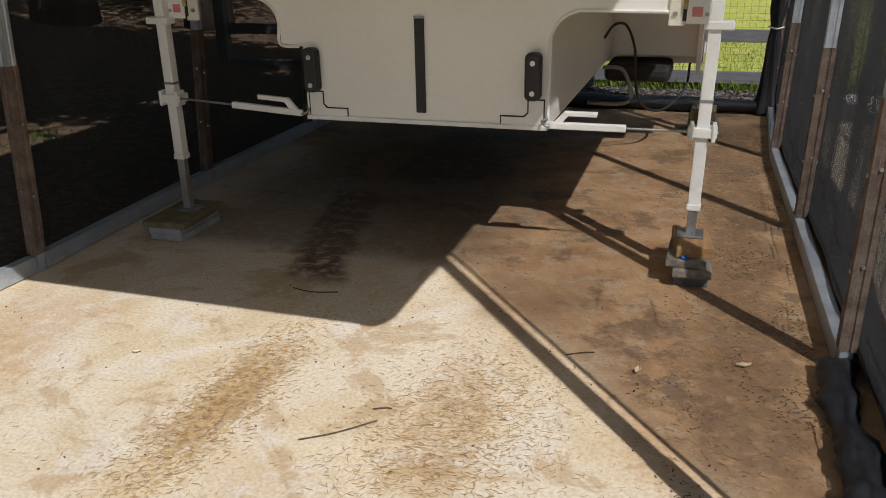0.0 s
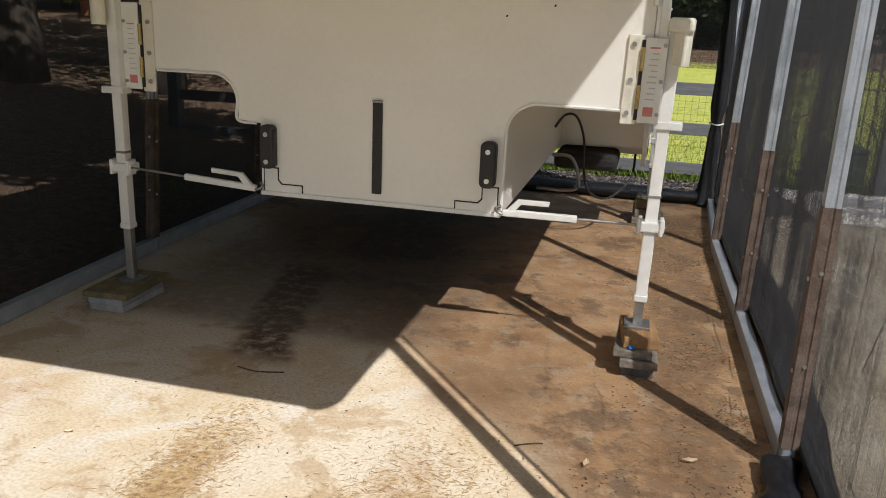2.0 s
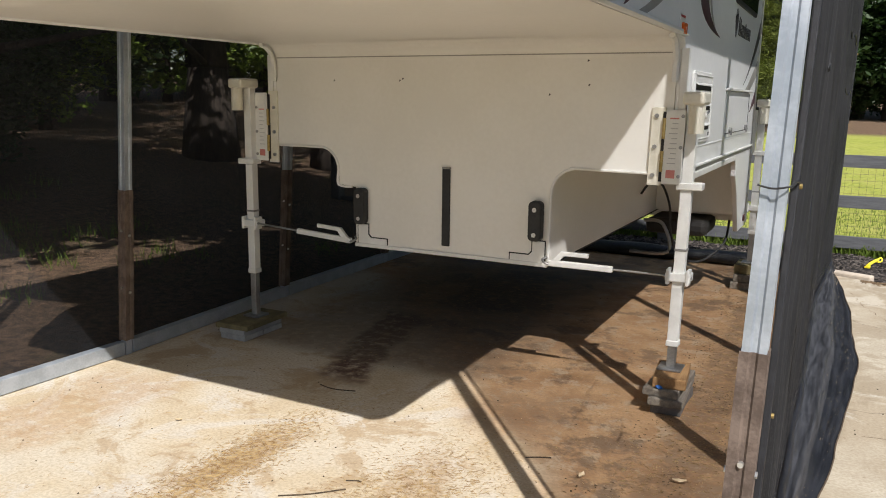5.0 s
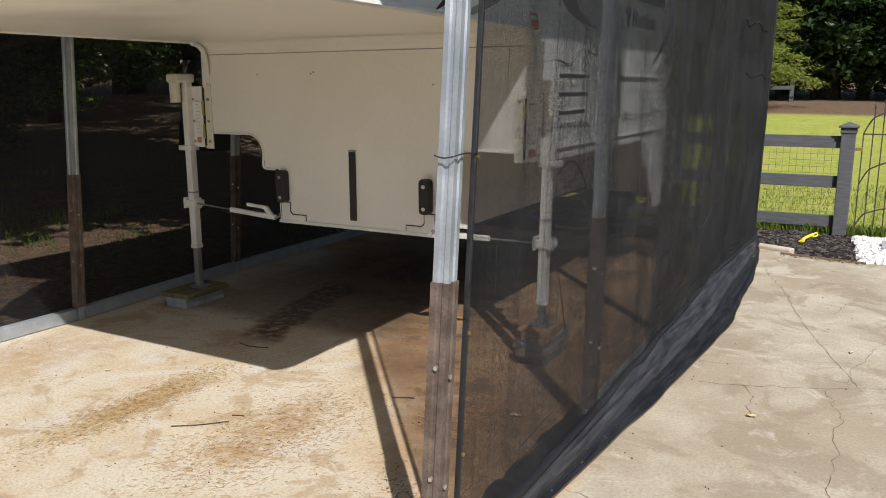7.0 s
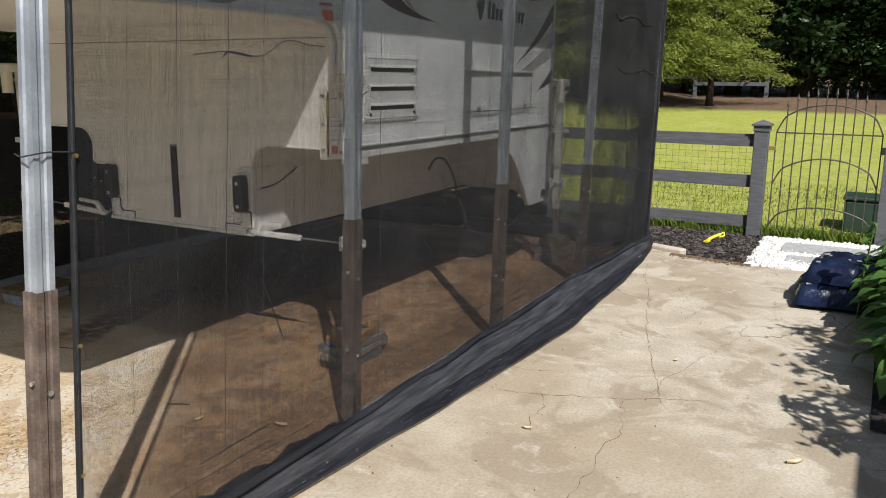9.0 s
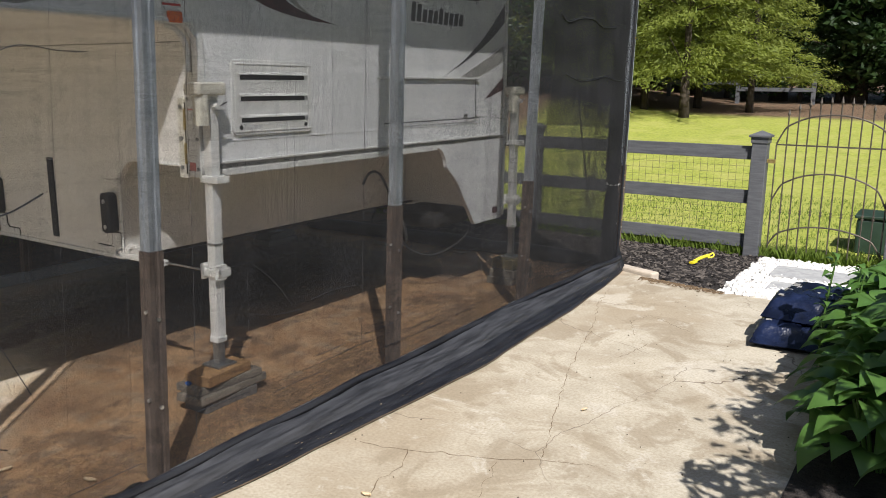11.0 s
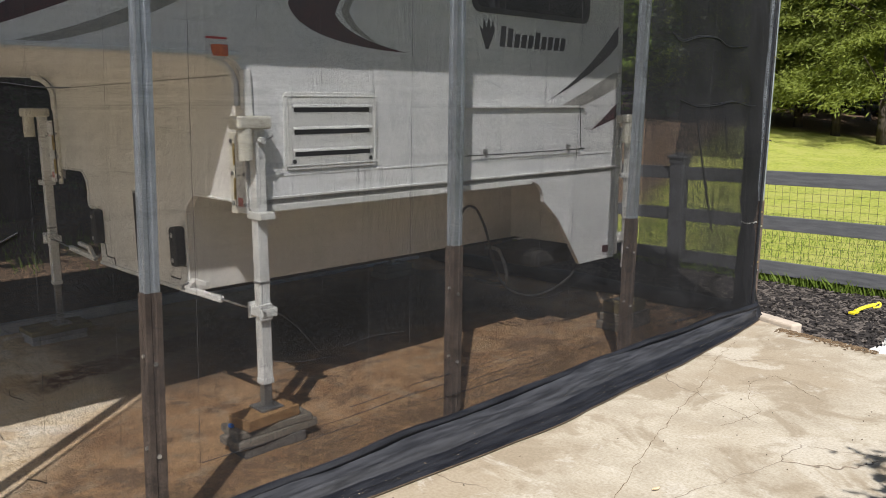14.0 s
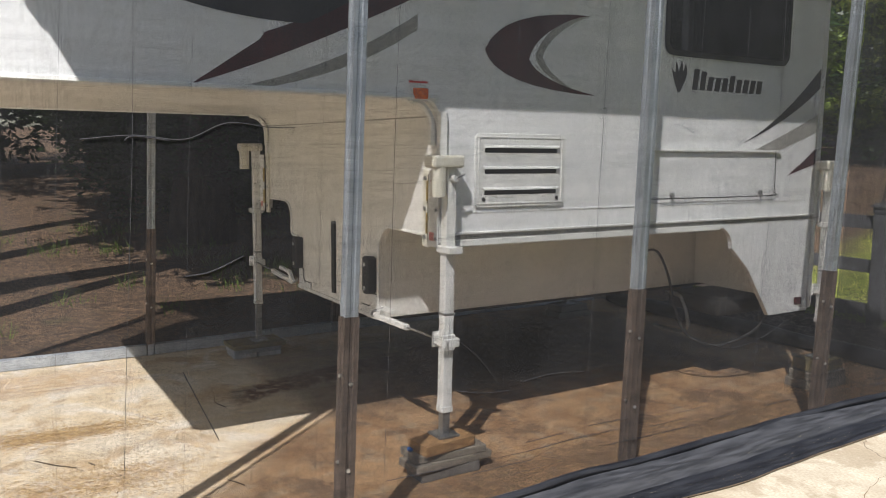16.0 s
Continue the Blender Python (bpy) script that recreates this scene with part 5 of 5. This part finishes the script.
def hosta(x, y, size, n):
    ob = thing("hosta", (x, y, 0), "lush green hosta clump with broad ribbed leaves beside the concrete", "plant", "hosta bed")
    for k in range(n):
        u = (k + 0.5) / n
        a = k * 2.399 + rnd.uniform(-0.3, 0.3)
        tilt = radians(60 - 75 * u + rnd.uniform(-10, 10))
        r = size * (0.06 + 0.30 * u) * rnd.uniform(0.8, 1.15)
        z = size * (0.50 - 0.34 * u ** 1.4) + rnd.uniform(-0.03, 0.03)
        lf = new("leaf", leaf_mesh)
        lf.parent = ob
        lf.location = (r * math.cos(a), r * math.sin(a), max(0.05, z))
        lf.rotation_euler = Euler((tilt * 0.6, rnd.uniform(-0.3, 0.3), a - math.pi / 2))
        s = size * rnd.uniform(0.5, 0.95)
        lf.scale = (s, s, s)
    bm = bmesh.new()
    for k in range(14):
        a = k * 2.4
        rod((x + 0.03 * math.cos(a), y + 0.03 * math.sin(a), 0.0), (x + 0.14 * size * math.cos(a), y + 0.14 * size * math.sin(a), 0.36 * size), 0.006, 5, bm)
    part("stalk", bm, M_HOSTA, ob)
    return ob


for x, y, s, n in ((2.27, 3.30, 0.85, 80), (2.24, 3.82, 0.9, 85), (2.18, 4.34, 0.9, 80), (2.22, 4.86, 1.0, 70), (2.28, 5.35, 0.9, 60), (2.62, 3.5, 1.35, 90), (2.66, 4.15, 1.45, 90), (2.5, 5.0, 1.0, 70), (2.45, 5.6, 1.0, 60), (2.9, 5.0, 1.2, 60), (2.75, 2.95, 1.0, 60)):
    hosta(x, y, s, n)
# leafy stems standing at the end of the bed
for x, y, tall in ((1.86, 4.55, 0.66), (1.98, 4.72, 0.58), (2.02, 4.40, 0.62)):
    st = thing("lily", (x, y, 0), "dark leafy lily stem rising beside the hostas", "plant", "hosta bed")
    part("stalk", bend([(x, y, 0.0), (x + 0.01, y - 0.01, tall * 0.5), (x + 0.04, y, tall)], 0.005, seg=6), M_HOSTA, st)
    for k in range(13):
        lf = new("leaf", leaf_mesh)
        lf.parent = st
        u = 0.35 + 0.65 * k / 12
        lf.location = (0.02 * u, 0, tall * u)
        lf.rotation_euler = Euler((radians(38 - 25 * u), rnd.uniform(-0.3, 0.3), k * 2.4))
        lf.scale = (0.22, 0.52 - 0.2 * u, 0.4)

bedm = tagged(flat("planting_bed", [(1.98, 2.7, 0.012), (4.2, 2.7, 0.012), (4.2, 5.8, 0.012), (1.98, 5.8, 0.012)], [(0, 1, 2, 3)], M_MULCH), "dark mulched planting bed", "planting bed", kind="structure")

# ---- grass along the fence ----


def blades(n, seed):
    r = random.Random(seed)
    verts, faces = [], []
    for _ in range(n):
        near = r.random() < 0.45
        x = r.uniform(-4.5, 3.2)
        y = FY + (abs(r.gauss(0, 0.08)) - 0.02 if near else r.uniform(0.05, 4.5))
        if near and x < 0.6 and r.random() < 0.4:
            continue
        h = r.uniform(0.06, 0.20) if near else r.uniform(0.03, 0.07)
        a, w = r.uniform(0, 6.28), r.uniform(0.003, 0.006)
        dx, dy = math.cos(a) * w, math.sin(a) * w
        bx, by = r.uniform(-0.5, 0.5) * h, r.uniform(-0.5, 0.5) * h
        z = lvl(x, y) - 0.01
        n0 = len(verts)
        verts += [(x - dx, y - dy, z), (x + dx, y + dy, z), (x + dx * 0.6 + bx * 0.4, y + dy * 0.6 + by * 0.4, z + h * 0.6), (x + bx, y + by, z + h)]
        faces += [(n0, n0 + 1, n0 + 2), (n0, n0 + 2, n0 + 3)]
    return verts, faces


gv, gf = blades(26000, 4)
tr = random.Random(14)
for k in range(60):
    cx, cy = tr.uniform(-11, -4.4), tr.uniform(-0.8, 5.0)
    for i in range(36):
        x, y = cx + tr.gauss(0, 0.12), cy + tr.gauss(0, 0.12)
        h, a = tr.uniform(0.06, 0.22), tr.uniform(0, 6.28)
        dx, dy, z = 0.006 * math.cos(a), 0.006 * math.sin(a), lvl(x, y) - 0.01
        n0 = len(gv)
        gv += [(x - dx, y - dy, z), (x + dx, y + dy, z), (x + tr.uniform(-0.5, 0.5) * h, y + tr.uniform(-0.5, 0.5) * h, z + h)]
        gf += [(n0, n0 + 1, n0 + 2)]
tagged(flat("grass", gv, gf, M_GRASS), "uncut grass blades along the fence and lawn", "grass", kind="stuff")

# ---- dirt-filled cracks of the driveway ----
pavement = bpy.data.objects["pavement"]
cr = random.Random(77)
for course in (((0.22, 5.50), (0.31, 5.05), (0.47, 4.62), (0.62, 3.98), (0.74, 3.55), (0.84, 3.25), (1.06, 2.60)), ((0.29, 2.32), (0.45, 2.33), (0.63, 2.41), (0.88, 2.50), (1.06, 2.61), (1.30, 2.70)),
               ((0.90, 2.50), (1.01, 2.11), (0.97, 1.92), (1.0, 1.74), (0.98, 1.40), (1.05, 0.9)), ((0.52, 2.36), (0.60, 2.22), (0.58, 2.05), (0.66, 1.9)), ((1.07, 4.78), (0.72, 5.0), (0.68, 4.74), (0.78, 4.52), (0.92, 4.38), (0.86, 4.0))):
    pts = []
    for (xa, ya), (xb, yb) in zip(course, course[1:]):
        m = max(3, int(math.hypot(xb - xa, yb - ya) / 0.035))
        for k in range(m):
            pts.append(Vector((xa + (xb - xa) * k / m + cr.gauss(0, 0.006), ya + (yb - ya) * k / m + cr.gauss(0, 0.006), 0)))
    cv, cf = [], []
    for k, p in enumerate(pts):
        d = (pts[min(k + 1, len(pts) - 1)] - pts[max(k - 1, 0)]).normalized()
        w = cr.uniform(0.0004, 0.0024)
        cv += [(p.x - d.y * w, p.y + d.x * w, 0.0012), (p.x + d.y * w, p.y - d.x * w, 0.0012)]
        if k:
            cf.append((2 * k - 2, 2 * k - 1, 2 * k + 1, 2 * k))
    flat("crack", cv, cf, M_DEBRIS, pavement, "dirt-filled hairline crack")

# ---- litter on the slab ----
rnd = random.Random(21)


def needles(r):
    k = r.random()
    if k < 0.30:
        return Vector((r.gauss(-2.07, 0.08), r.gauss(0.68, 0.30), 0.004))
    if k < 0.55:
        return Vector((r.gauss(-1.26, 0.16), r.gauss(0.72, 0.32), 0.004))
    if k < 0.85:
        return Vector((r.gauss(-0.36, 0.18), r.uniform(0.4, 5.6), 0.004))
    return Vector((r.uniform(-3.5, -0.05), r.uniform(-1.0, 5.0), 0.004))


chips("pine_needles", 14000, needles, (0.020, 0.0010, 0.0010), M_STRAW, "scattered brown pine needles on the slab", "litter", 0.06)
chips("grit", 380, lambda r: Vector((r.uniform(-3.5, 2.4), r.uniform(-1.5, 5.8), 0.003)), (0.006, 0.0045, 0.003), M_TWIG, "dark crumbs and bark grit on concrete", "litter", 0.3)
def debris_at(r):
    x, y = -0.10 - abs(r.gauss(0, 0.30)), r.uniform(0.3, 5.9)
    if noise.noise(Vector((x * 4.5, y * 3.0, 5))) < r.uniform(-0.05, 0.35):
        return None
    return Vector((x, y, 0.004))


chips("leaf_debris", 7000, debris_at, (0.010, 0.0035, 0.0013), M_DEBRIS, "dark crumbled leaf debris along the base rail", "litter", 0.2)
for x, y, s, turn in ((-0.365, 1.418, 0.028, 20), (-0.732, 1.281, 0.024, 80), (1.716, 2.201, 0.035, 40), (0.62, 1.95, 0.022, 10), (1.0, 3.2, 0.02, 70), (-2.6, 0.9, 0.016, 30)):
    lf = thing("dry_leaf", (x, y, 0), "curled pale dry leaf on the slab", "leaf")
    bm = bmesh.new()
    bmesh.ops.create_grid(bm, x_segments=6, y_segments=4, size=1)
    for v in bm.verts:
        u, w = v.co.x, v.co.y
        v.co = Vector((u * s, w * s * 0.55 * (1 - 0.8 * abs(u)), 0.006 + s * 0.35 * (w * w + 0.3 * u * u) + 0.1 * s * noise.noise(Vector((u * 3, w * 3, x)))))
    bmesh.ops.solidify(bm, geom=bm.faces[:], thickness=0.001)
    bm.transform(Matrix.Translation((x, y, 0)) @ pose(0, 0, 0, 0, 0, turn))
    part("blade", bm, M_LEAFDRY, lf, smooth=True)
for pts in (((-1.72, 0.55), (-1.62, 0.62), (-1.52, 0.72)), ((-1.56, 0.78), (-1.52, 0.80), (-1.50, 0.80)), ((-2.3, 1.62), (-2.2, 1.60), (-2.08, 1.63)), ((-1.0, 1.33), (-0.95, 1.36), (-0.90, 1.38))):
    tw = thing("twig", (pts[0][0], pts[0][1], 0), "thin dark twig on the sandy slab", "twig")
    part("stick", bend([(u, v, 0.005) for u, v in pts], 0.0028, seg=5), M_TWIG, tw)

# ---- trees ----


def boughs(seed, count, per, spread, z0, z1, leaf):
    """A conifer's crown: drooping boughs set apart in uneven tiers, sprays of small leaves along each."""
    r = np.random.RandomState(seed)
    verts, faces = [], []
    for c in range(count):
        h = (c + r.uniform(0, 1)) / count
        h = h ** 1.25
        a, reach = r.uniform(0, 2 * np.pi), spread * (1.08 - h) * r.uniform(0.55, 1.15) + 0.15
        lift = r.uniform(-0.05, 0.25)
        for k in range(5):
            u = 0.30 + 0.70 * (k + r.uniform(0, 0.8)) / 5
            side = r.normal(0, 0.13) * reach * u
            cen = np.array([np.cos(a) * reach * u - np.sin(a) * side, np.sin(a) * reach * u + np.cos(a) * side, z0 + (z1 - z0) * h + reach * (lift * u - 0.30 * u * u)])
            rad = (0.30 + 0.16 * reach * (1.15 - u)) * r.uniform(0.7, 1.2)
            for _ in range(per):
                d = r.normal(0, 0.5, 3) * rad
                d[2] = d[2] * 0.30 - 0.35 * (d[0] ** 2 + d[1] ** 2)
                t = np.array([np.cos(a), np.sin(a), -0.35]) + r.normal(0, 0.55, 3)
                t /= np.linalg.norm(t)
                b = np.cross(t, r.normal(0, 1, 3))
                b /= np.linalg.norm(b)
                s = leaf * r.uniform(0.6, 1.5)
                q = cen + d
                n0 = len(verts)
                verts += [tuple(q - t * s), tuple(q + b * s * 0.24), tuple(q + t * s), tuple(q - b * s * 0.24)]
                faces.append((n0, n0 + 1, n0 + 2, n0 + 3))
    return verts, faces


def crown(name, seed, clumps, per, spread, z0, z1, leaf, material):
    """A crown of many small leaves in uneven clumps, as vertices and faces."""
    r = np.random.RandomState(seed)
    verts, faces = [], []
    for c in range(clumps):
        while True:
            p = r.uniform(-1, 1, 3)
            if (p ** 2).sum() < 1 and (p ** 2).sum() > 0.12:
                break
        h = (p[2] + 1) / 2
        cen = np.array([p[0] * spread, p[1] * spread, z0 + (z1 - z0) * h])
        rad = spread * r.uniform(0.10, 0.26)
        for _ in range(per):
            d = r.normal(0, 0.5, 3) * rad
            d[2] *= 0.6
            a = r.normal(0, 1, 3)
            a[2] *= 0.5
            a /= np.linalg.norm(a)
            b = np.cross(a, r.normal(0, 1, 3))
            b /= np.linalg.norm(b)
            s = leaf * r.uniform(0.6, 1.4)
            q = cen + d
            n0 = len(verts)
            verts += [tuple(q - a * s), tuple(q + b * s * 0.42), tuple(q + a * s), tuple(q - b * s * 0.42)]
            faces.append((n0, n0 + 1, n0 + 2, n0 + 3))
    return verts, faces


def tree(name, at, seed, trunk_r, tall, spread, z0, clumps, per, leaf, material, label, cone=False):
    r = random.Random(seed)
    ob = thing(name, at, label, "tree", "wood")
    x, y, z = at
    bm = bmesh.new()
    pts = [Vector((x + 0.15 * math.sin(k * 1.3 + seed) * k / 4, y + 0.12 * math.cos(k * 1.7 + seed) * k / 4, z - 0.2 + tall * 0.92 * k / 6)) for k in range(7)]
    for k in range(6):
        ra, rb = trunk_r * (1 - k / 7) * (1.35 if k == 0 else 1), trunk_r * (1 - (k + 1) / 7)
        rod(pts[k], pts[k + 1], ra, 12, bm, rb)
    for k in range(14):
        u = r.uniform(0.25, 0.95)
        p = pts[int(u * 6)]
        a = r.uniform(0, 6.28)
        q = p + Vector((math.cos(a) * spread * 0.7, math.sin(a) * spread * 0.7, r.uniform(0.0, 1.4)))
        rod(p, q, trunk_r * 0.22 * (1.1 - u), 6, bm, 0.015)
    part("trunk", bm, M_BARK, ob, smooth=True)
    if cone:
        v, f = boughs(seed, clumps, per, spread, z0, tall, leaf)
    else:
        v, f = crown("crown", seed, clumps, per, spread, z0, tall, leaf, material)
    flat("crown", [(a + x, b + y, c + z) for a, b, c in v], f, material, ob)
    return ob


oak = tree("broadleaf_tree", (-10.6, 9.6, height(-10.6, 9.6)), 1, 0.42, 12, 4.2, 2.6, 210, 50, 0.12, M_LEAF, "tall broadleaf tree with dark trunk and dense crown")
maple = tree("broadleaf_tree", (-14.5, 4.0, height(-14.5, 4)), 2, 0.30, 10, 3.6, 1.6, 180, 50, 0.12, M_LEAF, "leafy broadleaf tree at the edge of the wood")
cedar = tree("cedar_tree", (-4.7, 24.0, height(-4.7, 24.0)), 3, 0.13, 10.5, 3.0, 1.5, 135, 60, 0.072, M_CEDAR, "feathery sunlit green cedar before the wood", True)
scrub = tree("understory_tree", (3.0, 33, height(3, 33)), 4, 0.16, 7, 3.2, 0.2, 180, 46, 0.13, M_LEAF, "dark bushy understory tree in the wood")
rnd = random.Random(8)
for x, y, k in [(-6.3 - 1.55 * k, 25.0 + 2.2 * ((k * 7) % 5) / 4, 0.82 + 0.06 * (k % 4)) for k in range(8)] + [(-3.4, 26.6, 0.78), (-5.3, 27.5, 0.9)]:
    copy_thing(cedar, pose(x, y, height(x, y), 0, 0, rnd.uniform(0, 360)) @ Matrix.Scale(k, 4))
for k in range(46):
    x, y = -34 + 1.35 * k + rnd.uniform(-0.5, 0.5), 33.0 + rnd.uniform(0, 7)
    src = (oak, scrub, maple, scrub)[k % 4]
    copy_thing(src, pose(x, y, height(x, y), 0, 0, rnd.uniform(0, 360)) @ Matrix.Scale(rnd.uniform(0.9, 1.3), 4))
for x, y, src, s in ((-8.6, 3.2, oak, 0.9), (-11.5, 17.5, oak, 1.0), (-13, -1.5, maple, 1.0), (-17.5, -3.0, oak, 1.0), (-21, 4, scrub, 1.2), (-22, 11, scrub, 1.3),
                     (-24, 19, oak, 1.2), (-11, 24.5, scrub, 0.7), (-24, -5, scrub, 1.3), (-20, 0.5, scrub, 1.1), (-19, 7, scrub, 1.1), (-20.5, 14, scrub, 1.2), (-27, 8, maple, 1.4), (-28, 1, oak, 1.3),
                     (-12, -8, scrub, 1.2), (-18, -10, oak, 1.2), (-26, 25, maple, 1.3), (-19.5, 24, scrub, 1.3)):
    copy_thing(src, pose(x, y, height(x, y), 0, 0, rnd.uniform(0, 360)) @ Matrix.Scale(s, 4))

for k in range(24):
    x, y = -26 + 1.35 * k + rnd.uniform(-0.4, 0.4), 32.2 + rnd.uniform(0, 1.0)
    copy_thing(scrub, pose(x, y, height(x, y), 0, 0, rnd.uniform(0, 360)) @ Matrix.Scale(rnd.uniform(0.45, 0.6), 4))

sunny = tree("sunlit_tree", (-23.5, 18.5, height(-23.5, 18.5)), 6, 0.14, 6.5, 2.6, 0.3, 170, 46, 0.12, M_SUNLEAF, "yellow-green young tree, sunlight painted into its bright leaves")
for x, y, k in ((-15.6, 22.5, 1.0), (-22.5, 14.0, 1.2), (-18.2, 22.0, 0.9), (-13.2, 23.0, 0.8), (-25, 8.5, 1.2), (-21.5, 19.0, 1.1), (-16.5, 10.5, 0.9), (-22.2, 20.8, 1.3), (-19.8, 22.4, 1.25)):
    copy_thing(sunny, pose(x, y, height(x, y), 0, 0, rnd.uniform(0, 360)) @ Matrix.Scale(k, 4))
copy_thing(oak, pose(-8.7, 10.8, height(-8.7, 10.8), 0, 0, 140) @ Matrix.Scale(0.8, 4))

# little playhouse far between the trunks
ph = thing("playhouse", (-17.2, 20.2, height(-17.2, 20.2)), "orange wooden playhouse with pale roof among trees", "playhouse")
z = height(-17.2, 20.2)
part("wall", box(-17.35, -16.85, 19.9, 20.4, z, z + 0.75, 0.02), M_BRICK, ph)
part("roof", prism([(-17.6, z + 0.75), (-16.6, z + 0.75), (-17.1, z + 1.25)], "y", 19.75, 20.55), M_ROOF, ph)

# tall leaning tree on the wooded side, out of view, added to shade the ground
lean = thing("leaning_tree", (-6.0, -0.7, height(-6, -0.7)), "unseen tall leaning tree added to shade the wooded side", "tree")
bm = bmesh.new()
tp = [Vector((-6.0, -0.7, -0.1)), Vector((-5.8, -0.2, 1.8)), Vector((-5.5, 0.7, 3.4)), Vector((-5.1, 1.6, 4.8)), Vector((-4.7, 2.4, 6.4))]
for k in range(4):
    rod(tp[k], tp[k + 1], 0.26 - 0.05 * k, 12, bm, 0.21 - 0.05 * k)
for k in range(10):
    a = k * 2.4
    rod(tp[3], tp[3] + Vector((2.2 * math.cos(a), 2.2 * math.sin(a), 0.8 + 0.12 * k)), 0.06, 6, bm, 0.015)
part("trunk", bm, M_BARK, lean, smooth=True)
cv, cf = crown("crown", 12, 260, 90, 3.1, 4.5, 7.8, 0.16, M_LEAF)
flat("crown", [(a - 4.6, b + 2.9, c) for a, b, c in cv], cf, M_LEAF, lean)

# second added tree, also unseen, its high crown darkens the ground farther left
second = thing("leaning_tree", (-7.7, 0.1, height(-7.7, 0.1)), "unseen slender broadleaf tree with a high crown, added for its shade", "tree")
bm = bmesh.new()
tp = [Vector((-7.7, 0.1, 0.0)), Vector((-7.65, 0.4, 2.4)), Vector((-7.5, 0.9, 4.6)), Vector((-7.4, 1.4, 6.6))]
for k in range(3):
    rod(tp[k], tp[k + 1], 0.17 - 0.04 * k, 12, bm, 0.13 - 0.04 * k)
for k in range(8):
    a = k * 2.4
    rod(tp[2], tp[2] + Vector((1.8 * math.cos(a), 1.8 * math.sin(a), 0.8 + 0.2 * k)), 0.045, 6, bm, 0.012)
part("trunk", bm, M_BARK, second, smooth=True)
cv, cf = crown("crown", 15, 220, 90, 2.8, 4.9, 8.3, 0.16, M_LEAF)
flat("crown", [(a - 7.4, b + 1.7, c) for a, b, c in cv], cf, M_LEAF, second)

# more unseen copies that widen the shade
for x, y, turn, k in ((-7.0, -0.9, 0, 1.05), (-5.0, -0.5, 15, 1.0), (-8.6, -0.5, -10, 1.1)):
    copy_thing(second, pose(x, y, height(x, y), 0, 0, turn) @ Matrix.Scale(k, 4))
for x, y, k in ((-9.6, 2.7, 0.42), (-9.0, 3.7, 0.38), (-10.6, 3.2, 0.5), (-10.4, 4.9, 0.45), (-12.0, 4.2, 0.55), (-12.2, 2.9, 0.5), (-12.4, 6.0, 0.5)):
    copy_thing(scrub, pose(x, y, height(x, y), 0, 0, rnd.uniform(0, 360)) @ Matrix.Scale(k, 4))

# shrubs and house corner beside the driveway, behind the walk
for x, y, seed in ((3.33, 1.85, 9), (3.33, 2.75, 10)):
    shrub_v, shrub_f = crown("crown", seed, 70, 44, 0.74, 0.5, 2.55, 0.045, M_LEAF)
    sb = thing("shrub", (x, y, 0), "green leafy shrub by the house corner", "shrub", "driveway shrubs")
    flat("foliage", [(a + x, b + y, c) for a, b, c in shrub_v], shrub_f, M_LEAF, sb)
    bm = bmesh.new()
    for k in range(9):
        rod((x, y, 0), (x + 0.5 * math.cos(k * 2.4), y + 0.5 * math.sin(k * 2.4), 1.5), 0.018, 6, bm, 0.006)
    part("stem", bm, M_BARK, sb)
tagged(part("wall_house", box(3.45, 8.5, -9, 1.22, -0.1, 2.45, 0.01), M_WALL), "tan house wall beside the driveway", "wall", kind="structure")
